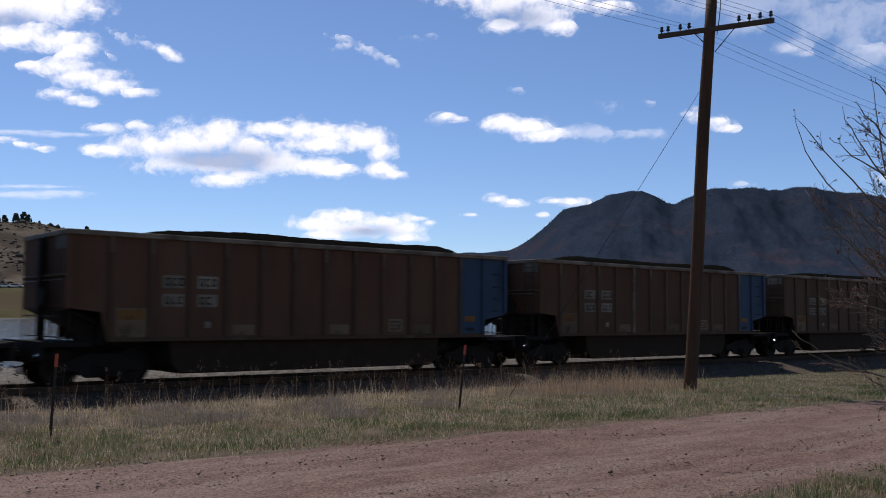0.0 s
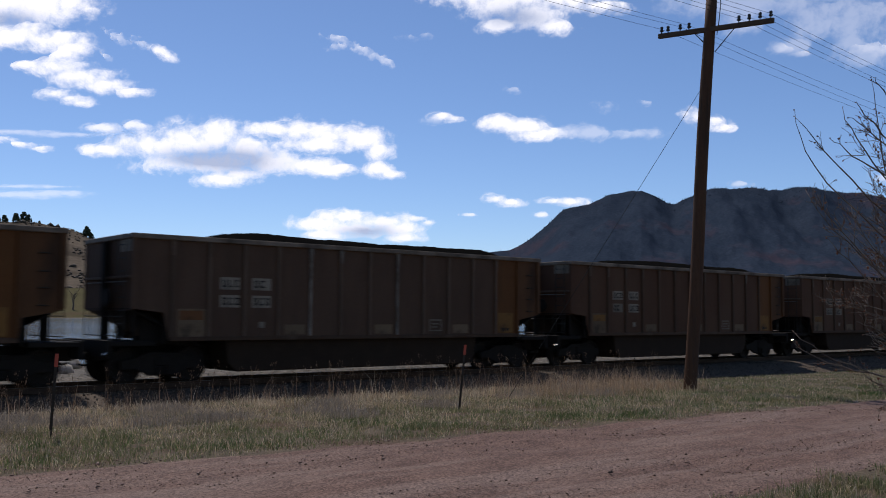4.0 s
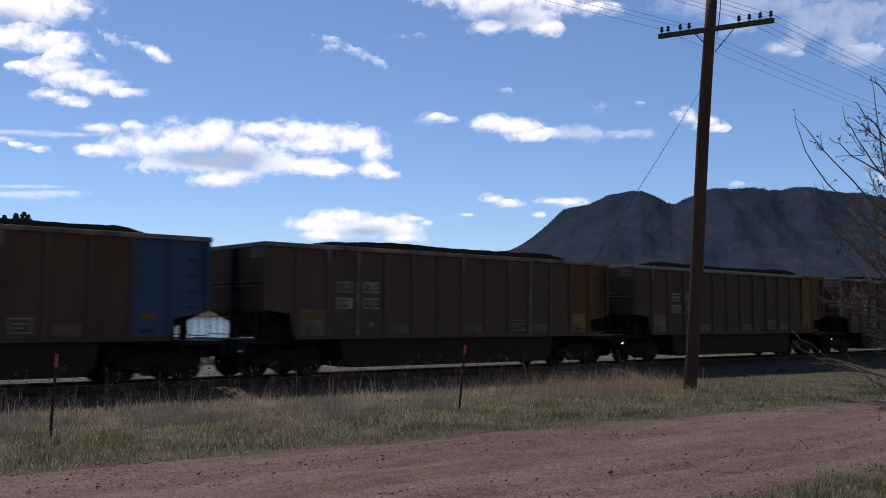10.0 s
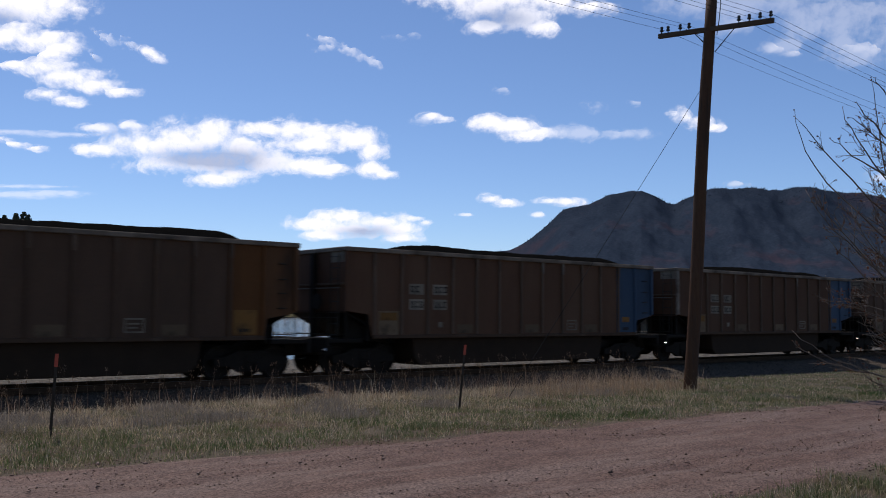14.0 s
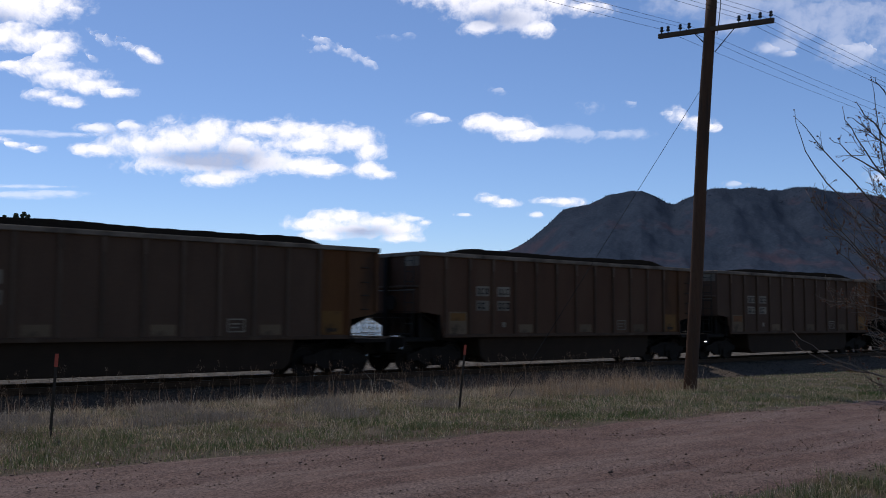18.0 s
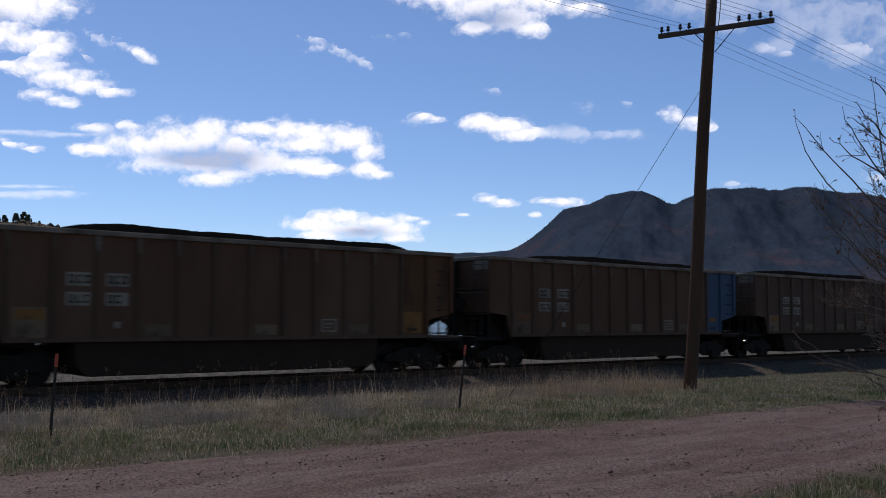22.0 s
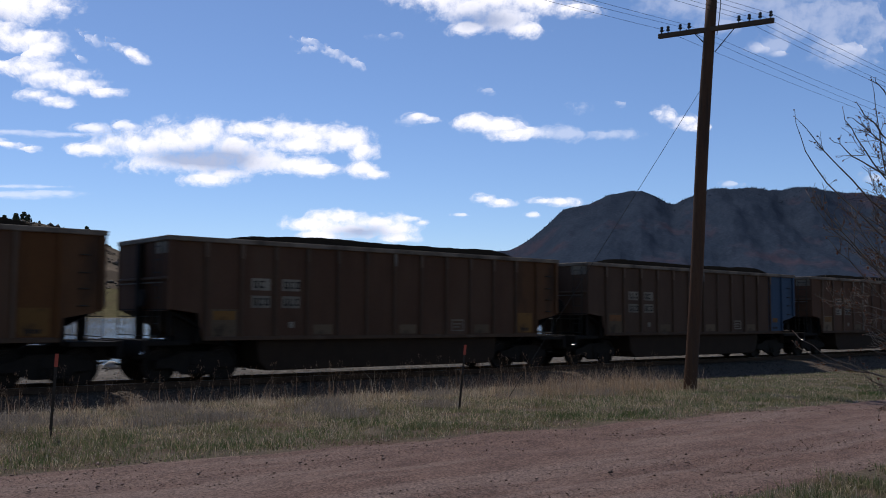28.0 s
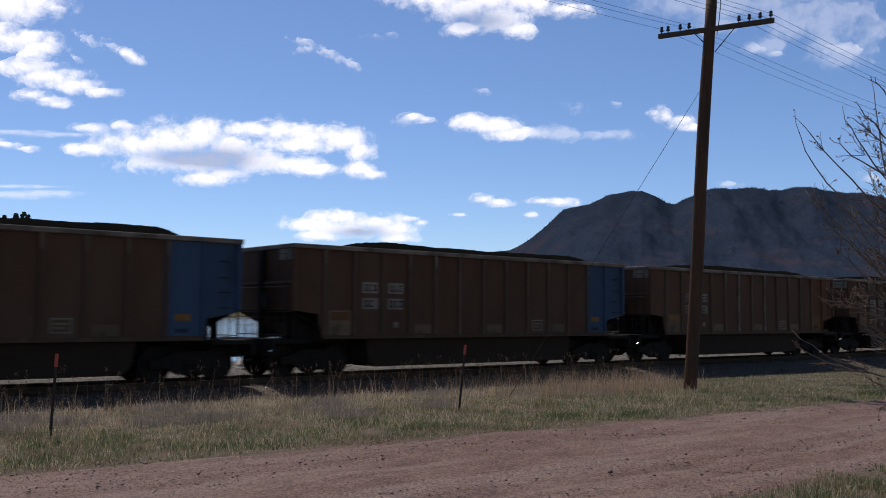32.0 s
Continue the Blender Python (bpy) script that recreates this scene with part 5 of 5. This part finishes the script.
blades("rank_grass", 5500, pole_spots, lambda r, u, n: 0.14 + 0.58 * r.rand(len(u)) ** 2.0, 0.009, 0.4, "stalk_tan", "tall tan grass around the pole's foot", 50, 0.5)

r9 = np.random.RandomState(47)
pick = r9.rand(len(tips)) < 0.5
tp = np.repeat(tips[pick], 7, 0) + r9.normal(0, 1, (7 * pick.sum(), 3)) * (0.022, 0.022, 0.045) - (0, 0, 0.05)
th = r9.uniform(0.015, 0.045, len(tp))
wd = r9.uniform(0.004, 0.010, len(tp))
shape = np.array([(1, 0, 0.1), (-0.5, 0.87, 0.1), (-0.5, -0.87, 0.1), (0, 0, 1.0), (0, 0, -0.3)])
sv = tp[:, None, :] + np.stack([shape[None, :, 0] * wd[:, None], shape[None, :, 1] * wd[:, None], shape[None, :, 2] * th[:, None]], -1)
st = np.array([(0, 1, 3), (1, 2, 3), (2, 0, 3), (1, 0, 4), (2, 1, 4), (0, 2, 4)])
sf = (st[None] + 5 * np.arange(len(tp))[:, None, None]).reshape(-1, 3)
tagged(new("seed_heads", indexed_mesh("seed_heads", sv.reshape(-1, 3), sf, "seed_head", False)), "brown dry seed heads of tall grass", "grass", kind="stuff")


def scatter_stones(name, u, n, size, mat, lift, label, seed):
    r = np.random.RandomState(seed)
    k = len(u)
    x, y = ALONG.x * u + ACROSS.x * n, ALONG.y * u + ACROSS.y * n
    z = land(x, y) + lift
    shp = np.array([(1, 0, 0), (0.3, 0.95, 0), (-0.8, 0.6, 0), (-0.8, -0.6, 0), (0.3, -0.95, 0), (0.2, 0.1, 0.75), (0, 0, -0.5)])
    tri = np.array([(0, 1, 5), (1, 2, 5), (2, 3, 5), (3, 4, 5), (4, 0, 5), (1, 0, 6), (2, 1, 6), (3, 2, 6), (4, 3, 6), (0, 4, 6)])
    v = np.stack([x, y, z], 1)[:, None] + shp[None] * size[:, None, None] * r.uniform(0.6, 1.4, (k, 7, 3))
    f = (tri[None] + 7 * np.arange(k)[:, None, None]).reshape(-1, 3)
    tagged(new(name, indexed_mesh(name, v.reshape(-1, 3), f, mat, False)), label, "stones", kind="stuff")


r8 = np.random.RandomState(51)
pu = r8.uniform(-3, 46, 45000)
pn = r8.uniform(5.1, 12.4, 45000)
ok = (pn < 12.14 - 0.0933 * pu) & (wobble(pu, pn, 2.2, 52) + 0.35 * np.abs((pn - 8.5) / 3.2) > 0.0 + 0.3 * r8.normal(0, 1, 45000))
pu, pn = pu[ok], pn[ok]
scatter_stones("road_stones", pu, pn, np.minimum(0.004 + r8.exponential(0.0040, len(pu)), 0.032), "road_stone", 0.045, "loose reddish gravel stones on the road", 53)

r7 = np.random.RandomState(57)
scatter_stones("bank_stones", r7.uniform(-14, 60, 2200), r7.uniform(28.2, 34.0, 2200), np.minimum(0.02 + r7.exponential(0.018, 2200), 0.08), "bank_stone", 0.0, "grey weathered stones on the lake bank", 58)


def boulder_mesh(seed):
    bm = bmesh.new()
    bmesh.ops.create_icosphere(bm, subdivisions=3, radius=1.0)
    for v in bm.verts:
        v.co *= 1 + 0.35 * noise.noise(v.co * 1.1 + Vector((seed * 3.1, 0, 0))) + 0.12 * noise.noise(v.co * 3 + Vector((0, seed * 1.7, 0)))
        v.co.z = max(v.co.z, -0.45)
    return finish(bm, "boulder", "boulder", 0, True)


ROCKS = [boulder_mesh(i) for i in range(5)]
rb = random.Random(61)
for i in range(46):
    u, n = -11.8 + 0.95 * i + rb.uniform(-0.3, 0.3), 31.04 + rb.uniform(-0.9, 1.6)
    s = rb.uniform(0.22, 0.48)
    p = place(u, n)
    p.z = ground_at(u, n) + 0.25 * s
    ob = piece("boulder", ROCKS[i % 5], None, Matrix.Translation(p) @ pose(0, 0, 0, 0, 0, rb.uniform(0, 360)) @ Matrix.Diagonal((s * 1.2, s, s * 0.8, 1)))
    tagged(ob, "pale weathered boulder on the lake bank", "boulder", "boulders on the lake bank")


# ---- a bare young tree beside the road ----
TREE_FOOT = Vector((4.875, 9.4, 0.0))
TREE_FOOT.z = float(land(4.875, 9.4))


def twig(bm, leaves, start, way, length, radius, depth, rr):
    """A crooked shoot that forks into finer ones."""
    pts, rad, p, d = [start], [radius], start.copy(), way.normalized()
    steps = 5 if depth else 4
    for i in range(steps):
        d = (d + Vector((rr.uniform(-0.16, 0.16), rr.uniform(-0.16, 0.16), rr.uniform(-0.06, 0.14)))).normalized()
        p = p + d * length / steps
        pts.append(p.copy())
        rad.append(max(radius * (1 - 0.75 * (i + 1) / steps), 0.0022))
        if depth and rr.random() < 0.8:
            side = d.cross(Vector((rr.uniform(-1, 1), rr.uniform(-1, 1), rr.uniform(-1, 1)))).normalized()
            twig(bm, leaves, p.copy(), d * 0.75 + side * 0.75 + Vector((0, 0, 0.15)), length * rr.uniform(0.25, 0.5), rad[-1] * 0.6, depth - 1, rr)
    add_tube(bm, pts, rad, 5 if radius > 0.006 else 4)
    if depth < 2:
        for q in pts[2:]:
            if rr.random() < 0.22:
                leaves.append((q, rr.uniform(0.012, 0.034)))


def bare_tree():
    rr = random.Random(71)
    tree = new("bare_tree")
    tree.matrix_basis = Matrix.Translation(TREE_FOOT)
    bm = bmesh.new()
    trunk = [Vector((0.25, 0.05, -0.2)), Vector((0.22, 0.02, 0.6)), Vector((0.12, 0, 1.3)), Vector((0.08, 0.03, 2.0)), Vector((0.05, 0.05, 2.8)), Vector((-0.1, 0.1, 3.6)), Vector((-0.2, 0.12, 4.6))]
    add_tube(bm, trunk, [0.075, 0.065, 0.058, 0.046, 0.034, 0.022, 0.006], 9)
    part("trunk", bm, "bark", tree, "slender grey-brown trunk", 0, True)
    # each limb: where it leaves the trunk, its bend and its tip
    high = (((0.03, 0.02, 2.30), (-0.97, 0.09, 3.26), (-1.21, 0.23, 4.04)),
             ((0.04, 0.04, 2.47), (-0.82, 0.21, 3.45), (-1.13, 0.47, 4.02)),
             ((0.03, 0.03, 2.81), (-0.56, 0.17, 3.60), (-0.63, 0.42, 4.11)),
             ((-0.02, -0.07, 3.09), (-0.81, -0.33, 3.41), (-1.10, -0.35, 3.63)),
             ((-0.21, 0.06, 2.59), (-0.30, 0.31, 3.61), (-0.32, 0.40, 4.39)),
             ((0.05, 0.06, 3.16), (-0.34, 0.28, 3.73), (-0.74, 0.05, 3.92)),
             ((0.02, -0.00, 3.32), (-0.52, -0.02, 3.81), (-0.74, -0.17, 4.03)),
             ((-0.06, 0.01, 3.49), (-0.37, 0.03, 4.12), (-0.46, 0.07, 4.33)))
    mid = (((-0.02, -0.07, 1.79), (-1.01, -0.34, 2.72), (-1.27, -0.51, 3.05)),
             ((0.00, -0.03, 1.90), (-0.87, -0.15, 2.62), (-1.17, 0.10, 3.18)),
             ((0.04, 0.04, 1.56), (-0.52, 0.19, 2.25), (-1.01, -0.02, 2.68)),
             ((0.04, 0.04, 1.73), (-0.54, 0.21, 1.93), (-1.16, -0.01, 2.11)),
             ((0.03, 0.02, 1.45), (-0.43, 0.08, 1.71), (-0.79, -0.14, 1.84)),
             ((-0.02, -0.07, 2.13), (-0.71, -0.35, 2.56), (-0.81, -0.13, 3.02)),
             ((-0.00, -0.04, 2.24), (-0.45, -0.20, 2.68), (-0.75, -0.37, 3.10)),
             ((0.05, 0.07, 2.02), (-0.31, 0.34, 2.49), (-0.69, 0.56, 2.93)))
    low = (((0.00, -0.03, 1.19), (-0.87, -0.15, 1.40), (-1.33, 0.13, 1.75)),
             ((-0.23, 0.01, 1.25), (-1.02, 0.03, 1.43), (-1.33, 0.13, 1.65)),
             ((-0.00, -0.04, 0.94), (-0.54, -0.21, 1.19), (-0.78, 0.06, 1.33)),
             ((0.03, 0.03, 1.22), (-0.23, 0.13, 1.04), (-0.36, 0.41, 0.96)),
             ((0.05, 0.06, 1.33), (-0.25, 0.28, 1.49), (-0.63, 0.15, 1.56)))
    away = [((0.05, 0, 1.2 + 0.24 * i), (0.45 + 0.2 * rr.random(), rr.uniform(-0.5, 0.5), 1.8 + 0.28 * i), (rr.uniform(0.8, 1.4), rr.uniform(-0.9, 0.9), 2.3 + 0.3 * i)) for i in range(8)]
    thicket = [((0.0, 0, 1.0 + 0.10 * i), (-0.28 + 0.06 * rr.random(), rr.uniform(-0.3, 0.3), 1.4 + 0.11 * i), (rr.uniform(-0.85, -0.4), rr.uniform(-0.6, 0.6), 1.6 + 0.11 * i)) for i in range(20)]
    leaves = []
    for rows, rad, shoots in ((high, 0.0115, 0.4), (mid, 0.0095, 1.8), (low, 0.0095, 1.0), (away, 0.014, 0.7), (thicket, 0.008, 1.5)):
        for a, b, c in rows:
            a, b, c = Vector(a), Vector(b), Vector(c)
            bend = b * 2 - (a + c) * 0.5 + Vector((0.07 if rows is high else 0.0, 0, 0))
            bm = bmesh.new()
            pts = []
            for i in range(11):
                f = i / 10
                shake = 0.0 if i in (0, 10) else 0.016
                pts.append(a * (1 - f) ** 2 + bend * 2 * f * (1 - f) + c * f * f + Vector((rr.uniform(-shake, shake), rr.uniform(-shake, shake), rr.uniform(-shake, shake))))
            rads = [rad * (1 - 0.80 * i / 10) for i in range(11)]
            for i in range(3, 9):
                d = (pts[i] - pts[i - 1]).normalized()
                while rr.random() < shoots / (1 + shoots):
                    side = d.cross(Vector((rr.uniform(-1, 1), rr.uniform(-1, 1), rr.uniform(-1, 1)))).normalized()
                    twig(bm, leaves, pts[i], d * 0.8 + side * 0.6 + Vector((0, 0, 0.2)), rr.uniform(0.10, 0.30) * (0.6 if rows is high else 1.0), rads[i] * 0.45 + 0.0020, 1, rr)
            add_tube(bm, pts, rads, 7)
            leaves.append((pts[10], 0.022))
            part("limb", bm, "bark", tree, "", 0, True)
    v = []
    for q, s in leaves:
        a = Vector((rr.uniform(-1, 1), rr.uniform(-1, 1), rr.uniform(-1, 0.3))).normalized()
        b = a.cross(Vector((rr.uniform(-1, 1), 1, rr.uniform(-1, 1)))).normalized() * 0.4
        c = a.cross(b).normalized() * 0.12
        v += [q, q + (a * 0.5 + b) * s, q + (a + c) * s, q, q + (a + c) * s, q + (a * 0.5 - b) * s]
    leaf = piece("dead_leaves", flat_mesh("dead_leaves", [tuple(p) for p in v], 3, "leaf_dead"), tree, None, "few curled reddish dead leaves")
    leaf["kind"] = "stuff"
    tagged(tree, "bare young tree with a few dead reddish leaves", "tree")


bare_tree()


# ---- far shore ----
rs = np.random.RandomState(91)
saz, sr = rs.uniform(-0.70, -0.186, 4000), rs.uniform(358, 593, 4000)
sx, sy = sr * np.sin(np.arctan(saz)), sr * np.cos(np.arctan(saz))
ok = wobble(sx, sy, 60, 92) > -0.05 + 0.2 * rs.normal(0, 1, 4000)
sx, sy = sx[ok], sy[ok]
sz = rs.uniform(0.3, 1.1, len(sx)) * (1 + (rs.rand(len(sx)) < 0.06))
ico = np.array([(1, 0, 0.2), (0.3, 0.95, 0.3), (-0.8, 0.6, 0.15), (-0.8, -0.6, 0.3), (0.3, -0.95, 0.2), (0.1, 0.1, 0.95), (0, 0, -0.3)])
itri = np.array([(0, 1, 5), (1, 2, 5), (2, 3, 5), (3, 4, 5), (4, 0, 5), (1, 0, 6), (2, 1, 6), (3, 2, 6), (4, 3, 6), (0, 4, 6)])
bv = np.stack([sx, sy, land(sx, sy)], 1)[:, None] + ico[None] * sz[:, None, None] * rs.uniform(0.7, 1.3, (len(sx), 7, 3))
bf = (itri[None] + 7 * np.arange(len(sx))[:, None, None]).reshape(-1, 3)
tagged(new("hill_shrubs", indexed_mesh("hill_shrubs", bv.reshape(-1, 3), bf, "shrub_far", False)), "dark leafless shrubs on the brown hill", "shrubs", kind="stuff")


def far_pine(az, r, high, seed):
    rr = random.Random(seed)
    x, y = r * math.sin(math.atan(az)), r * math.cos(math.atan(az))
    tree = new("pine_tree")
    tree.matrix_basis = Matrix.Translation((x, y, float(land(x, y)) - 0.3))
    bm = bmesh.new()
    add_tube(bm, [(0, 0, 0), (0.1, 0, high * 0.5), (0, 0, high * 0.95)], [0.22, 0.15, 0.04], 7)
    part("trunk", bm, "bark", tree)
    bm = bmesh.new()
    for i in range(90):
        f = rr.uniform(0.22, 1.0)
        reach = high * 0.5 * (1.08 - f) ** 0.6 * rr.uniform(0.3, 1.0)
        a = rr.uniform(0, 2 * math.pi)
        m = Matrix.Translation((reach * math.cos(a), reach * math.sin(a), f * high)) @ pose(0, 0, 0, rr.uniform(0, 360), rr.uniform(0, 360), 0) @ Matrix.Diagonal((1, 1, 0.6, 1))
        bmesh.ops.create_icosphere(bm, subdivisions=1, radius=high * rr.uniform(0.06, 0.13), matrix=m)
    for v in bm.verts:
        v.co += Vector((rr.uniform(-1, 1), rr.uniform(-1, 1), rr.uniform(-1, 1))) * 0.12
    part("crown", bm, "pine_near", tree, "dark green needle crown")
    tagged(tree, "dark pine tree on the brown hill's crest", "tree", "pines on the far hill")


for i, (az, r, high) in enumerate(((-0.478, 574, 5.0), (-0.4707, 578, 5.4), (-0.4588, 570, 5.6), (-0.4500, 574, 6.4), (-0.4455, 568, 4.6), (-0.4333, 576, 2.0), (-0.3821, 566, 6.0), (-0.3775, 570, 4.0))):
    far_pine(az, r, high, 80 + i)


def shore_tree(az, r, high, seed):
    """A leafless crooked tree by the water."""
    rr = random.Random(seed)
    x, y = r * math.sin(math.atan(az)), r * math.cos(math.atan(az))
    tree = new("bare_tree")
    tree.matrix_basis = Matrix.Translation((x, y, float(land(x, y)) - 0.2))
    bm = bmesh.new()
    pts = [Vector((0, 0, 0)), Vector((0.25, 0, high * 0.25)), Vector((-0.15, 0.1, high * 0.5)), Vector((0.2, 0, high * 0.75))]
    add_tube(bm, pts, [0.28, 0.22, 0.16, 0.09], 7)
    part("trunk", bm, "bark", tree)
    for i in range(7):
        bm = bmesh.new()
        twig(bm, [], pts[1].lerp(pts[3], i / 6), Vector((rr.uniform(-1, 1), rr.uniform(-0.6, 0.6), rr.uniform(0.4, 1.1))), high * rr.uniform(0.35, 0.6), 0.09, 2, rr)
        part("limb", bm, "bark", tree)
    tagged(tree, "bare crooked tree on the far lake shore", "tree", "bare trees on the far shore")


for i, (az, r, high) in enumerate(((-0.4296, 294, 6.5), (-0.4203, 305, 5.0), (-0.3952, 299, 6.0), (-0.3626, 310, 5.5), (-0.3301, 301, 5.0), (-0.4742, 361, 6.0), (-0.4091, 363, 6.5))):
    shore_tree(az, r, high, 130 + i)


def parked_car(az, r, turn, paint, label):
    x, y = r * math.sin(math.atan(az)), r * math.cos(math.atan(az))
    car = new("parked_car")
    car.matrix_basis = pose(x, y, float(land(x, y)), 0, 0, turn)
    bm = bmesh.new()
    add_prism(bm, [(-2.2, 0.35), (2.2, 0.35), (2.25, 0.75), (1.2, 0.92), (-2.0, 0.98), (-2.25, 0.7)], -0.88, 0.88)
    add_prism(bm, [(-1.35, 1.42), (-1.3, 1.46), (0.25, 1.46), (0.3, 1.42)], -0.72, 0.72)
    part("body", bm, paint, car, "", 0.04)
    bm = bmesh.new()
    add_prism(bm, [(-1.95, 0.97), (1.05, 0.92), (0.3, 1.42), (-1.35, 1.42)], -0.76, 0.76)
    part("windows", bm, "car_glass", car, "dark car windows")
    for wx in (-1.35, 1.35):
        for wy in (-0.82, 0.82):
            bm = bmesh.new()
            add_lathe(bm, [(-0.1, 0.1), (-0.1, 0.33), (0.1, 0.33), (0.1, 0.1)], "y", 14, Matrix.Translation((wx, wy, 0.33)))
            part("wheel", bm, "tyre", car)
    tagged(car, label, "car", "cars parked on the far shore")


for az, r, turn, paint, label in ((-0.4682, 352, 12, "car_paint_white", "white car parked on the far meadow"), (-0.4556, 354, 8, "car_paint_silver", "silver car parked on the far meadow"), (-0.483, 353, 15, "car_paint_silver", "silver car parked on the far meadow"), (-0.4974, 354, 5, "car_paint_white", "white car parked on the far meadow")):
    parked_car(az, r, turn, paint, label)


# ---- movement ----
def motions():
    for ax in (-1, 1):
        rows = [(t, pose(ax * 0.889, 0, WHEEL_R) @ Matrix.Rotation(a, 4, "Y")) for t, a in ROLL]
        axles = [o for w, _, _ in TRAIN for b in w.children if b.name.startswith("bogie") for o in b.children if "axle" in o and o["axle"] == ax]
        walk(axles[0], rows)
        keys = axles[0].animation_data
        for o in axles[1:]:
            o.rotation_mode = "QUATERNION"
            o.animation_data_create()
            o.animation_data.action = keys.action
            o.animation_data.action_slot = keys.action_slot
    for wagon, load, u0 in TRAIN:
        rows = []
        for t, gone in GONE:
            u = u0 + gone
            rows.append((t, pose(*place(u, RAIL_N, rail_top(u) + 0.003), 0, math.degrees(math.atan(GRADE)), TURN)))
        walk(wagon, rows)
        walk(load, rows)
    for ob, cx, cy, (dx, dy) in CLOUDS:
        walk(ob, [(t, SKY_FRAME @ Matrix.Translation(((cx + dx * t / SECONDS) * UNIT, (cy + dy * t / SECONDS) * UNIT, 0))) for t in (0.0, 16.0, 32.0)])


motions()
